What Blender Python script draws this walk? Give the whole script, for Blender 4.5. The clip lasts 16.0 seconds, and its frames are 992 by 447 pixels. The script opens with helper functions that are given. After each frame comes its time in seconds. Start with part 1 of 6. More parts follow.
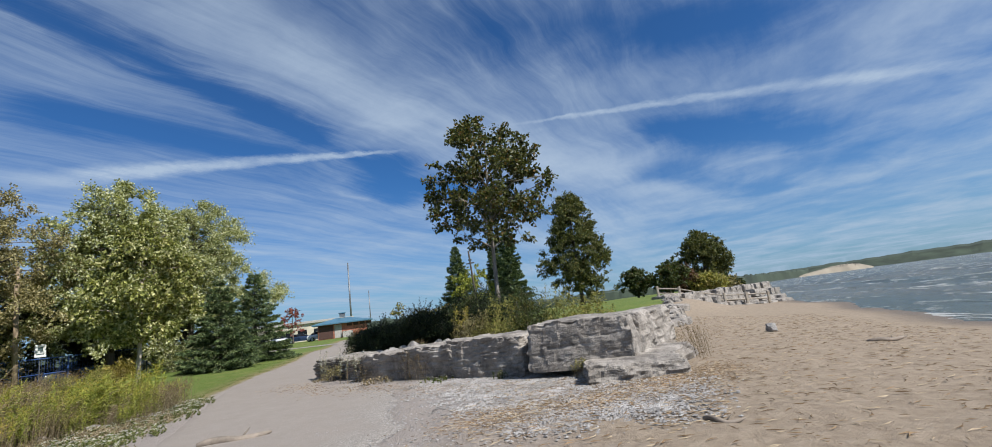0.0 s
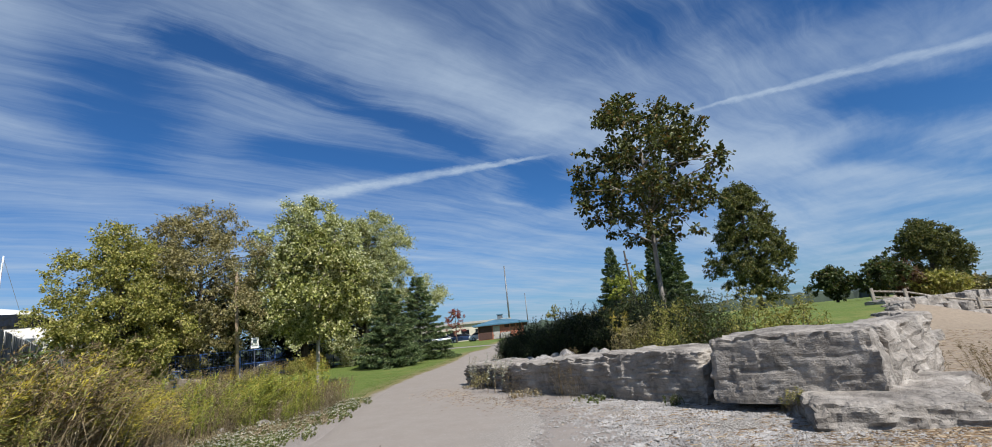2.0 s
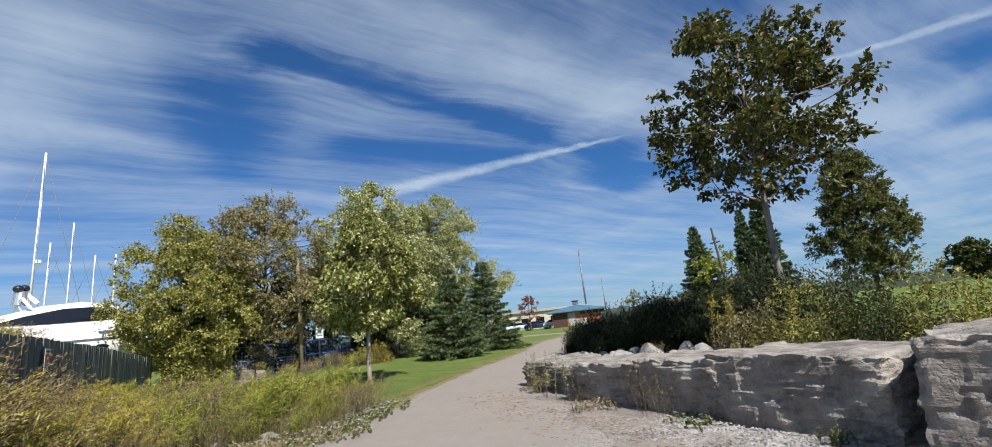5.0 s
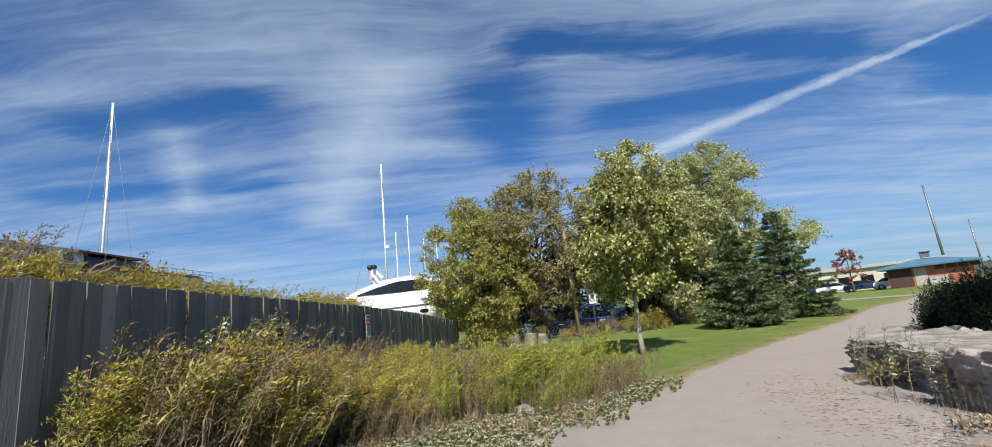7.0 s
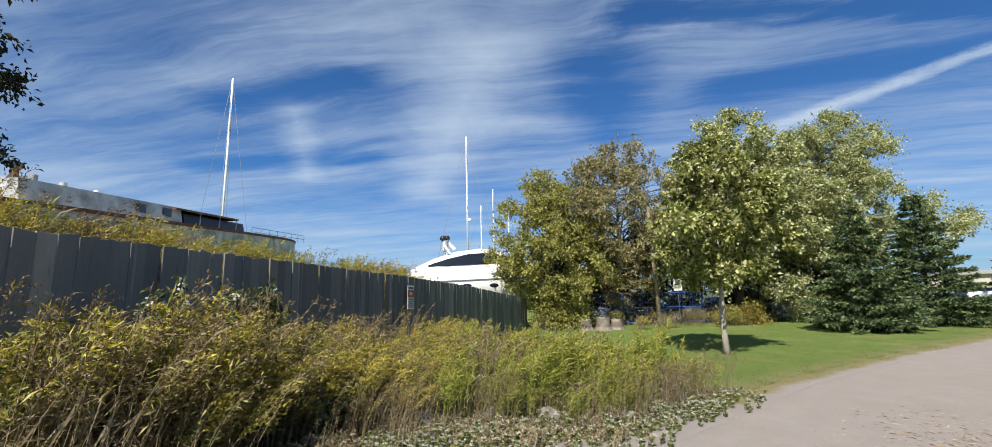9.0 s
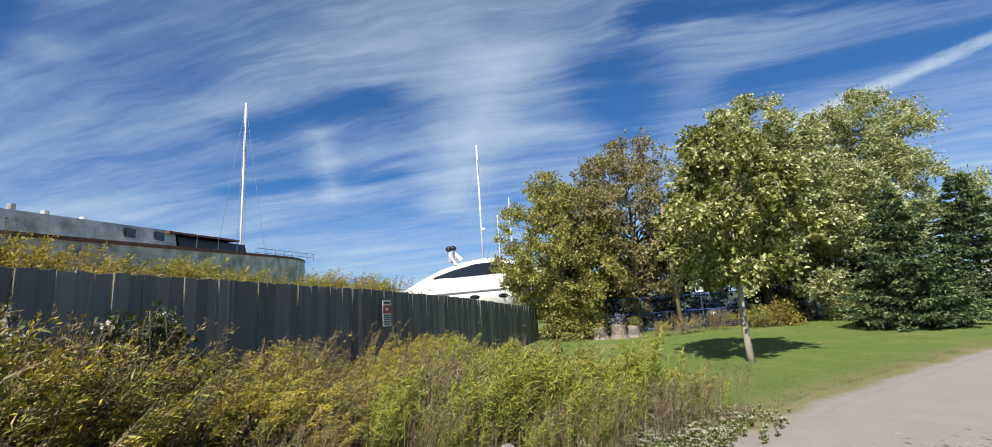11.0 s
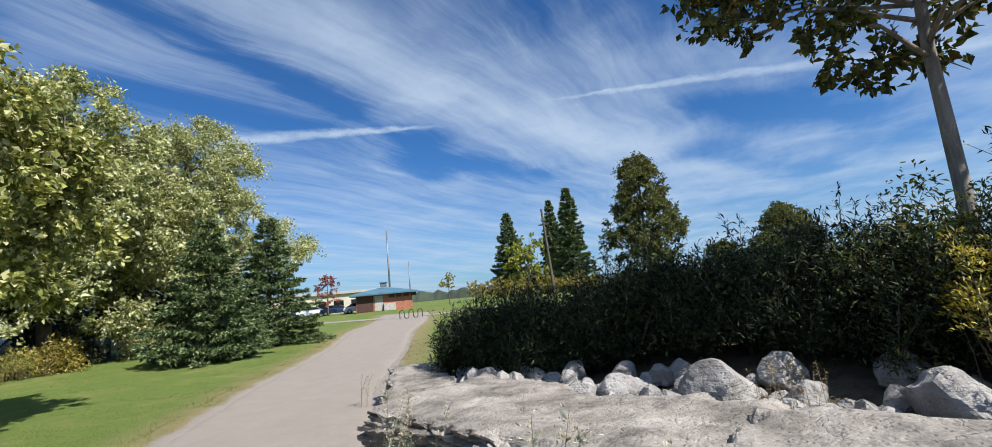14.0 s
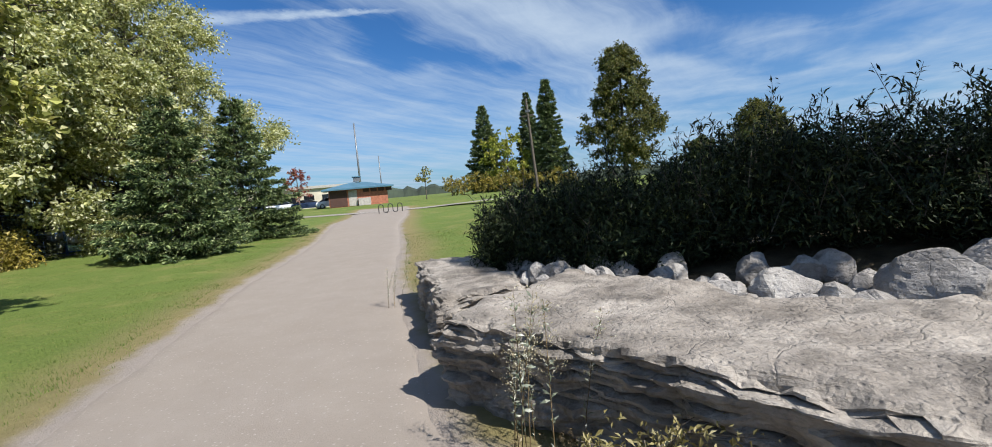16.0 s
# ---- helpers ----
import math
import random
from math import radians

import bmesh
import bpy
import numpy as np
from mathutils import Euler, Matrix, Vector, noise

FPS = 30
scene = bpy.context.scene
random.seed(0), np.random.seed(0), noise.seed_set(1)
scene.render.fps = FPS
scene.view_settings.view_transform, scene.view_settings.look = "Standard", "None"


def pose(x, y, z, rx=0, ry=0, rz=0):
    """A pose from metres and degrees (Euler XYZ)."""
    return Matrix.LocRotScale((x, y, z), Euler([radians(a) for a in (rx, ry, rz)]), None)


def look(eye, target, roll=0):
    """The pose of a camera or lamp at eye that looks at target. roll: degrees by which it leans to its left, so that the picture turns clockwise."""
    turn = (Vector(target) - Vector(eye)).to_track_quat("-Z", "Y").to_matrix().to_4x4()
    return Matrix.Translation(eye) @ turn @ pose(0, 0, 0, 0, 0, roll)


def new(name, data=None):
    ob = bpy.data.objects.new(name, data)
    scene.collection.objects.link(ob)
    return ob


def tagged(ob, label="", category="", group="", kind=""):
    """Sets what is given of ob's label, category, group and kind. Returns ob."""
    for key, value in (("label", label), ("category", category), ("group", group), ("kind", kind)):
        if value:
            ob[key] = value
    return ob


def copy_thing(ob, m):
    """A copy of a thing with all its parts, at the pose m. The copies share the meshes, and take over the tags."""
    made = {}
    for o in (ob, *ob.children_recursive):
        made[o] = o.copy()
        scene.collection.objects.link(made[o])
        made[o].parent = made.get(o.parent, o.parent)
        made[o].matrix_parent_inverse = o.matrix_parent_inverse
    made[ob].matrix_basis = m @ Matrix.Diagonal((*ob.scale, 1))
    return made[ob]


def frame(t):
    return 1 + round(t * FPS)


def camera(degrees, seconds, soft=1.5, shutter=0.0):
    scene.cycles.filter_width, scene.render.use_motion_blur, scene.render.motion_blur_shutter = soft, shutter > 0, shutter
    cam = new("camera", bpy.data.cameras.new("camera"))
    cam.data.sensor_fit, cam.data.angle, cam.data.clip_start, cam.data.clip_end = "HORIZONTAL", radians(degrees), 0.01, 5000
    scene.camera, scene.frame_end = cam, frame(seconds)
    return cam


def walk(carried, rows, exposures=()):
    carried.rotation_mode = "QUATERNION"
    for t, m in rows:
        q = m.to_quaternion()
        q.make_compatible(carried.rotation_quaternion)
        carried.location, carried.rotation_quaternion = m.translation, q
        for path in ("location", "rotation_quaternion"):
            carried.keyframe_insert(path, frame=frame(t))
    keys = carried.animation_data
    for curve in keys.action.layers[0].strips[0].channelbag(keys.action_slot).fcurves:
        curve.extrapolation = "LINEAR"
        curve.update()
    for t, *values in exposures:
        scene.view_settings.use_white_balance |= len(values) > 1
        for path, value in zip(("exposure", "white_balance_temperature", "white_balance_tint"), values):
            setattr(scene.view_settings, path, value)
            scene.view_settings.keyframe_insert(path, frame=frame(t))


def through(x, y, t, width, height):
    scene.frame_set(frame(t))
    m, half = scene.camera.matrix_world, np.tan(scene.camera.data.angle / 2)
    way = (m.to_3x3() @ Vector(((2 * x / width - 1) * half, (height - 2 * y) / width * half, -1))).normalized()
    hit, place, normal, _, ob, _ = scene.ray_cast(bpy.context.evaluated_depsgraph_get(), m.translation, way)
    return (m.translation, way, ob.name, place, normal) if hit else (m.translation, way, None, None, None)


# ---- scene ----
cam = camera(92.9, 16.0, 0.9)
METRES, EYE, TILT, LEAN, TURN = 16.0, 1.5, 0.7, 0.0, 14.2
ROWS = [
    (0.0, 0.0, 0.0, 0.0, 1.28, 10.19, 7.15),
    (0.5, -0.0033, 0.0216, 0.0014, 15.96, 11.66, 6.17),
    (1.0, -0.0057, 0.0528, 0.0031, 21.63, 12.35, 8.27),
    (1.5, -0.0091, 0.0815, 0.0057, 19.65, 12.6, 7.52),
    (2.0, -0.0102, 0.113, 0.0049, 19.91, 12.62, 5.95),
    (2.5, -0.0166, 0.1427, 0.0016, 21.43, 11.96, 7.8),
    (3.0, -0.0195, 0.1687, 0.0013, 21.26, 11.75, 6.74),
    (5.5, -0.0577, 0.3322, 0.0086, 36.57, 12.41, 6.19),
    (6.0, -0.0674, 0.3606, 0.0097, 47.98, 12.94, 7.03),
    (6.5, -0.0843, 0.3867, 0.0091, 50.93, 11.59, 7.89),
    (7.0, -0.0976, 0.4063, 0.0092, 62.21, 11.59, 6.41),
    (7.5, -0.1141, 0.4305, 0.0109, 72.68, 9.71, 5.17),
    (8.0, -0.1305, 0.4534, 0.0114, 75.04, 9.67, 3.0),
    (8.5, -0.1445, 0.4829, 0.0109, 72.88, 9.4, 1.87),
    (11.0, -0.2221, 0.6028, 0.0084, 76.23, 11.03, 4.57),
    (11.5, -0.2341, 0.6275, 0.0108, 91.03, 11.36, 3.34),
    (12.0, -0.2552, 0.6502, 0.0112, 84.11, 11.45, 3.86),
    (12.5, -0.2718, 0.6848, 0.0076, 59.85, 9.62, 1.07),
    (13.0, -0.29, 0.7187, 0.0051, 39.99, 8.9, 3.05),
    (13.5, -0.3093, 0.747, 0.0076, 18.97, 7.7, 3.84),
    (14.0, -0.3234, 0.7817, 0.0072, 5.09, 7.79, 5.44),
    (14.5, -0.3456, 0.8109, 0.0032, 0.27, 6.91, 6.2),
    (15.0, -0.3664, 0.8363, -0.0014, 0.32, 3.46, 5.01),
    (15.5, -0.3898, 0.8618, -0.0002, 0.76, 1.41, 3.63),
    (16.0, -0.4116, 0.8816, -0.002, 1.3, -5.02, 5.15),
]
walk(cam, [(t, pose(0, 0, EYE, TILT, LEAN, TURN) @ pose(METRES * x, METRES * y, METRES * z, 90 + pitch, roll, yaw)) for t, x, y, z, yaw, pitch, roll in ROWS],
     [(0.0, 0.16, 6250, 10), (3.0, 0.2, 6250, 10), (5.5, 0.3, 6400, 10), (8.0, 0.4, 6420, 10), (11.0, 0.45, 6420, 10), (12.0, 0.68, 6380, 10), (12.5, 0.44, 6400, 10), (13.0, 0.28, 6350, 10), (13.5, 0.26, 6300, 10), (14.0, 0.46, 6300, 10), (14.5, 0.44, 6300, 10), (16.0, 0.42, 6400, 10)])

# ---- world, sun ----
SUN_EL, SUN_AZ = 47.0, -21.0          # azimuth from +x towards +y
sun_way = Vector((math.cos(radians(SUN_EL)) * math.cos(radians(SUN_AZ)), math.cos(radians(SUN_EL)) * math.sin(radians(SUN_AZ)), math.sin(radians(SUN_EL))))
sun = new("sun", bpy.data.lights.new("sun", "SUN"))
sun.data.energy, sun.data.angle, sun.data.color = 5.6, radians(0.6), (1.0, 0.94, 0.86)
sun.matrix_world = look((0, 0, 50), Vector((0, 0, 50)) - sun_way)


class Nodes:
    """A small writer of node trees."""

    def __init__(self, tree):
        self.tree = tree
        tree.nodes.clear()

    def put(self, kind, values=(), **props):
        n = self.tree.nodes.new(kind)
        for k, v in props.items():
            setattr(n, k, v)
        for k, v in dict(values).items():
            self.link(v, n.inputs[k])
        return n

    def link(self, v, socket):
        if hasattr(v, "is_output"):
            self.tree.links.new(v, socket)
        elif hasattr(v, "outputs"):
            self.tree.links.new(v.outputs[0], socket)
        else:
            socket.default_value = v

    def math(self, op, a, b=0.0, c=0.0, clamp=False):
        return self.put("ShaderNodeMath", {0: a, 1: b, 2: c}, operation=op, use_clamp=clamp).outputs[0]

    def vmath(self, op, a, b=(0, 0, 0)):
        n = self.put("ShaderNodeVectorMath", {0: a, 1: b}, operation=op)
        return n.outputs["Value"] if op in ("DOT_PRODUCT", "LENGTH", "DISTANCE") else n.outputs[0]

    def mix(self, f, a, b, mode="MIX"):
        n = self.put("ShaderNodeMix", data_type="RGBA", blend_type=mode)
        for s, v in ((n.inputs[0], f), (n.inputs[6], a), (n.inputs[7], b)):
            self.link(v, s)
        return n.outputs[2]

    def ramp(self, v, stops, mode="LINEAR"):
        n = self.put("ShaderNodeValToRGB", {0: v})
        n.color_ramp.interpolation = mode
        e = n.color_ramp.elements
        while len(e) < len(stops):
            e.new(0.5)
        for el, (p, c) in zip(e, stops):
            el.position, el.color = p, (c if len(c) == 4 else (*c, 1))
        return n.outputs[0]

    def step(self, v, lo, hi):
        return self.put("ShaderNodeMapRange", {0: v, 1: lo, 2: hi, 3: 0.0, 4: 1.0}, interpolation_type="SMOOTHSTEP").outputs[0]

    def noise(self, vec, scale, detail=4.0, rough=0.55, dist=0.0):
        return self.put("ShaderNodeTexNoise", {"Vector": vec, "Scale": scale, "Detail": detail, "Roughness": rough, "Distortion": dist}).outputs[0]


def g4(*c):
    return (*c, 1.0)


def build_world():
    w = bpy.data.worlds.new("sky")
    scene.world = w
    w.use_nodes = True
    n = Nodes(w.node_tree)
    way = n.put("ShaderNodeTexCoord").outputs["Generated"]
    sky = n.put("ShaderNodeTexSky", sky_type="NISHITA", sun_disc=False, sun_elevation=radians(SUN_EL), sun_rotation=radians(90 - SUN_AZ),
                altitude=100, air_density=1.0, dust_density=0.6, ozone_density=2.2).outputs[0]
    sep = n.put("ShaderNodeSeparateXYZ", {0: way})
    up = n.math("MAXIMUM", sep.outputs[2], 0.02)
    flat = n.put("ShaderNodeCombineXYZ", {0: n.math("DIVIDE", sep.outputs[0], n.math("ADD", up, 0.06)), 1: n.math("DIVIDE", sep.outputs[1], n.math("ADD", up, 0.06)), 2: 0.0}).outputs[0]
    # long wind-drawn cirrus, along one direction of the sky
    warp = n.vmath("SUBTRACT", n.put("ShaderNodeTexNoise", {"Vector": flat, "Scale": 0.8, "Detail": 4.0}).outputs[1], (0.5, 0.5, 0.5))
    bent = n.vmath("ADD", flat, n.vmath("MULTIPLY", warp, (0.5, 0.5, 0)))
    drawn = n.put("ShaderNodeCombineXYZ", {0: n.vmath("DOT_PRODUCT", bent, (0.97, -0.25, 0)), 1: n.math("MULTIPLY", n.vmath("DOT_PRODUCT", bent, (0.25, 0.97, 0)), 0.17), 2: 0.0}).outputs[0]
    wisps = n.noise(drawn, 1.7, 8.0, 0.6, 0.3)
    calm = n.step(n.put("ShaderNodeSeparateXYZ", {0: flat}).outputs[0], -0.5, 0.9)
    puffs = n.noise(n.vmath("ADD", bent, (4.3, 0.6, 0)), 1.5, 7.0, 0.58, 0.3)
    wisps = n.math("ADD", n.math("MULTIPLY", wisps, n.math("SUBTRACT", 1.0, calm)), n.math("MULTIPLY", puffs, calm))
    fine = n.noise(n.vmath("MULTIPLY", drawn, (1, 0.6, 1)), 9.0, 8.0, 0.7, 0.2)
    broad = n.noise(n.vmath("ADD", flat, (3.1, 1.7, 0)), 0.5, 5.0, 0.55, 0.4)
    tufts = n.noise(n.vmath("ADD", flat, (7.7, 2.2, 0)), 4.2, 8.0, 0.68, 0.4)
    soft = n.math("ADD", n.math("MULTIPLY", wisps, 0.58), n.math("ADD", n.math("MULTIPLY", n.math("ADD", n.math("MULTIPLY", n.math("SUBTRACT", fine, 0.5), n.math("SUBTRACT", 1.0, n.math("MULTIPLY", calm, 0.75))), 0.5), 0.28), n.math("MULTIPLY", broad, 0.42)))
    ragged = n.math("ADD", n.math("MULTIPLY", n.math("SUBTRACT", n.noise(bent, 3.0, 8.0, 0.65), 0.5), 0.42), n.math("MULTIPLY", n.math("SUBTRACT", fine, 0.5), 0.25))

    def stroke(a, b, wide):
        a, d = Vector(a), Vector(b) - Vector(a)
        rel = n.vmath("SUBTRACT", flat, (a.x, a.y, 0))
        k = n.math("DIVIDE", n.vmath("DOT_PRODUCT", rel, (d.x, d.y, 0)), d.length_squared, clamp=True)
        foot = n.vmath("MULTIPLY", n.put("ShaderNodeCombineXYZ", {0: k, 1: k, 2: 0.0}).outputs[0], (d.x, d.y, 0))
        far = n.math("ADD", n.vmath("DISTANCE", rel, foot), n.math("MULTIPLY", ragged, 0.45))
        return n.math("SUBTRACT", 1.0, n.step(far, wide * -0.3, wide * 1.5))
    for a, b, wide, amount in STROKES:
        soft = n.math("ADD", soft, n.math("MULTIPLY", stroke(a, b, wide), amount * 0.72))
    mask = n.math("MULTIPLY", n.step(soft, 0.45, 0.90), 0.92)
    mask = n.math("MULTIPLY", mask, n.math("ADD", 0.72, n.math("MULTIPLY", tufts, 0.5)))
    # old vapour trails
    for a, b, wide, dense in TRAILS:
        ax, d = Vector(a), Vector(b) - Vector(a)
        nrm = Vector((-d.y, d.x)).normalized()
        off_line = n.math("SUBTRACT", n.vmath("DOT_PRODUCT", flat, (nrm.x, nrm.y, 0)), nrm.dot(ax))
        off_line = n.math("ADD", off_line, n.math("MULTIPLY", n.math("SUBTRACT", n.noise(flat, 6.0, 8.0, 0.7), 0.5), wide * 1.3))
        along = n.math("DIVIDE", n.math("SUBTRACT", n.vmath("DOT_PRODUCT", flat, (d.x, d.y, 0)), d.dot(ax)), d.length_squared)
        within = n.math("MULTIPLY", n.step(along, -0.25, 0.2), n.math("SUBTRACT", 1.0, n.step(along, 0.9, 1.08)))
        spread = n.math("ADD", 0.28, n.math("MULTIPLY", n.math("SUBTRACT", 1.0, along, clamp=True), 1.1))
        line = n.math("SUBTRACT", 1.0, n.step(n.math("DIVIDE", n.math("ABSOLUTE", off_line), spread), wide * 0.1, wide))
        line = n.math("MULTIPLY", line, n.math("ADD", 0.15, n.math("MULTIPLY", n.noise(flat, 9.0, 8.0, 0.7), 1.25)))
        mask = n.math("ADD", mask, n.math("MULTIPLY", n.math("MULTIPLY", line, within), dense))
    low = n.math("SUBTRACT", 1.0, n.step(sep.outputs[2], 0.0, 0.30))
    mask = n.math("ADD", mask, n.math("MULTIPLY", low, 0.34), clamp=True)
    mask = n.math("MULTIPLY", mask, 0.86)
    cloud = n.mix(low, g4(5.75, 6.9, 8.2), g4(4.7, 6.0, 7.5))
    blue = n.mix(1.0, sky, g4(0.35, 0.72, 1.12), "MULTIPLY")
    bg = n.put("ShaderNodeBackground", {0: n.mix(mask, blue, cloud), 1: 0.076})
    n.put("ShaderNodeOutputWorld", {0: bg})


# streaks of cloud (positive) and clear gaps (negative) on the plane of the cirrus
STROKES = [((-1.0, 0.3), (-0.84, 1.7), 0.17, 0.2), ((-0.8, 1.8), (0.3, 3.6), 0.26, 0.2), ((-1.34, 0.55), (-1.2, 1.7), 0.10, -0.34), ((-1.12, 2.15), (-1.34, 2.75), 0.2, -0.34),
           ((-1.1, 2.6), (-0.7, 3.2), 0.16, -0.26), ((-1.62, 0.05), (-3.3, -0.3), 0.24, 0.26), ((-1.62, 0.5), (-2.2, 0.7), 0.2, -0.26), ((-1.75, 1.1), (-1.5, 1.7), 0.16, -0.22),
           ((-1.9, -1.0), (-1.75, -0.45), 0.13, -0.24), ((-2.6, -1.5), (-2.6, -0.6), 0.14, -0.2), ((-0.95, -1.7), (-1.05, -1.3), 0.26, -0.32), ((-1.22, -1.3), (-0.95, -0.95), 0.13, 0.26),
           ((-2.0, -0.76), (-2.9, -1.0), 0.1, 0.2), ((0.3, 3.3), (1.3, 4.3), 0.22, -0.24), ((0.35, 2.5), (1.1, 3.0), 0.26, -0.28), ((-0.25, 1.35), (0.6, 1.7), 0.26, -0.24)]
TRAILS = [((-2.3, 1.46), (-1.0, 2.05), 0.11, 0.85), ((1.75, 2.46), (-0.3, 2.09), 0.09, 0.5)]
build_world()

# ---- materials ----
MATS = {}


def material(name, rough=0.8, spec=0.3):
    m = bpy.data.materials.new(name)
    m.use_nodes = True
    n = Nodes(m.node_tree)
    b = n.put("ShaderNodeBsdfPrincipled", {"Roughness": rough, "Specular IOR Level": spec})
    n.put("ShaderNodeOutputMaterial", {0: b})
    MATS[name] = m
    return m, n, b


def place(n):
    return n.put("ShaderNodeNewGeometry").outputs["Position"]


def local(n):
    return n.put("ShaderNodeTexCoord").outputs["Object"]


def bump(n, b, height, strength=0.5, distance=0.02):
    n.link(n.put("ShaderNodeBump", {"Height": height, "Strength": strength, "Distance": distance}), b.inputs["Normal"])


def plain(name, colour, rough=0.6, vary=0.12, scale=6.0, metal=0.0, spec=0.4, relief=0.15):
    """Paint, metal or plastic with slight mottling and grime."""
    m, n, b = material(name, rough, spec)
    v = local(n)
    k = n.noise(v, scale, 6.0, 0.6)
    dark = [c * (1 - vary * 1.6) for c in colour]
    lite = [min(1, c * (1 + vary)) for c in colour]
    n.link(n.ramp(k, [(0.3, dark), (0.7, lite)]), b.inputs["Base Color"])
    n.link(n.math("ADD", rough - 0.08, n.math("MULTIPLY", n.noise(v, scale * 4, 4.0), 0.16)), b.inputs["Roughness"])
    b.inputs["Metallic"].default_value = metal
    bump(n, b, n.noise(v, scale * 9, 4.0), relief, 0.01)
    return m


def leaf(name, dark, lite, odd, share=0.1, rough=0.5, through=0.24, spec=0.35):
    """Foliage: each leaf takes its own tone; a share of them has turned."""
    m, n, b = material(name, rough, spec)
    isle = n.put("ShaderNodeNewGeometry").outputs["Random Per Island"]
    col = n.ramp(isle, [(0.0, dark), (0.5, [(p + q) / 2 for p, q in zip(dark, lite)]), (1 - share, lite), (1 - share * 0.9, odd), (1.0, odd)])
    patch = n.noise(place(n), 0.9, 3.0)
    col = n.mix(n.step(patch, 0.35, 0.7), n.mix(1.0, col, g4(0.78, 0.80, 0.8), "MULTIPLY"), col)
    n.link(col, b.inputs["Base Color"])
    if through:
        t = n.put("ShaderNodeBsdfTranslucent", {"Color": n.mix(1.0, col, g4(1.25, 1.2, 0.6), "MULTIPLY")})
        s = n.put("ShaderNodeMixShader", {0: through, 1: b, 2: t})
        n.put("ShaderNodeOutputMaterial", {0: s}).is_active_output = True
    return m


def bark(name, dark, lite, scale=9.0):
    m, n, b = material(name, 0.9, 0.15)
    v = n.put("ShaderNodeMapping", {0: local(n), "Scale": (1, 1, 0.22)}).outputs[0]
    k = n.noise(v, scale, 8.0, 0.7, 0.4)
    n.link(n.ramp(k, [(0.3, dark), (0.7, lite)]), b.inputs["Base Color"])
    bump(n, b, k, 0.8, 0.03)
    return m


def rock(name, dark, lite, stain):
    """Weathered limestone: bedding lines, pits, dark stains on the steep sides, pale tops."""
    m, n, b = material(name, 0.9, 0.2)
    p = place(n)
    k = n.noise(p, 2.2, 9.0, 0.62, 0.2)
    grain = n.noise(p, 26.0, 8.0, 0.7)
    beds = n.noise(n.put("ShaderNodeMapping", {0: p, "Scale": (0.6, 0.6, 5.5)}).outputs[0], 3.2, 7.0, 0.65, 0.5)
    col = n.ramp(k, [(0.28, dark), (0.5, [(a + c) / 2 for a, c in zip(dark, lite)]), (0.72, lite)])
    col = n.mix(n.math("MULTIPLY", n.step(n.math("ADD", n.math("MULTIPLY", n.noise(p, 5.0, 8.0, 0.72), 0.6), n.math("MULTIPLY", n.noise(n.put("ShaderNodeMapping", {0: p, "Scale": (1, 1, 0.35)}).outputs[0], 1.6, 6.0, 0.6), 0.45)), 0.47, 0.66), 0.62), col, g4(*stain))
    col = n.mix(n.math("MULTIPLY", n.step(grain, 0.45, 0.75), 0.35), col, n.mix(1.0, col, g4(0.55, 0.54, 0.52), "MULTIPLY"))
    cracks = n.put("ShaderNodeTexVoronoi", {"Vector": n.vmath("ADD", p, n.vmath("MULTIPLY", n.put("ShaderNodeTexNoise", {"Vector": p, "Scale": 3.0, "Detail": 5.0}).outputs[1], (0.4, 0.4, 0.4))), "Scale": 1.7}, feature="DISTANCE_TO_EDGE").outputs[0]
    line = n.math("SUBTRACT", 1.0, n.step(cracks, 0.0, 0.018))
    seam = n.step(beds, 0.56, 0.70)
    col = n.mix(n.math("MULTIPLY", seam, 0.35), col, g4(*stain))
    col = n.mix(n.math("MULTIPLY", line, 0.12), col, g4(0.07, 0.065, 0.06))
    n.link(col, b.inputs["Base Color"])
    pits = n.put("ShaderNodeTexVoronoi", {"Vector": p, "Scale": 21.0}).outputs[0]
    h = n.math("ADD", n.math("MULTIPLY", beds, 0.8), n.math("ADD", n.math("MULTIPLY", grain, 0.4), n.math("MULTIPLY", n.step(pits, 0.05, 0.4), 0.25)))
    h = n.math("SUBTRACT", h, n.math("MULTIPLY", line, 0.15))
    h = n.math("ADD", h, n.math("MULTIPLY", n.noise(p, 9.0, 6.0, 0.7), 0.9))
    bump(n, b, h, 0.9, 0.04)
    return m


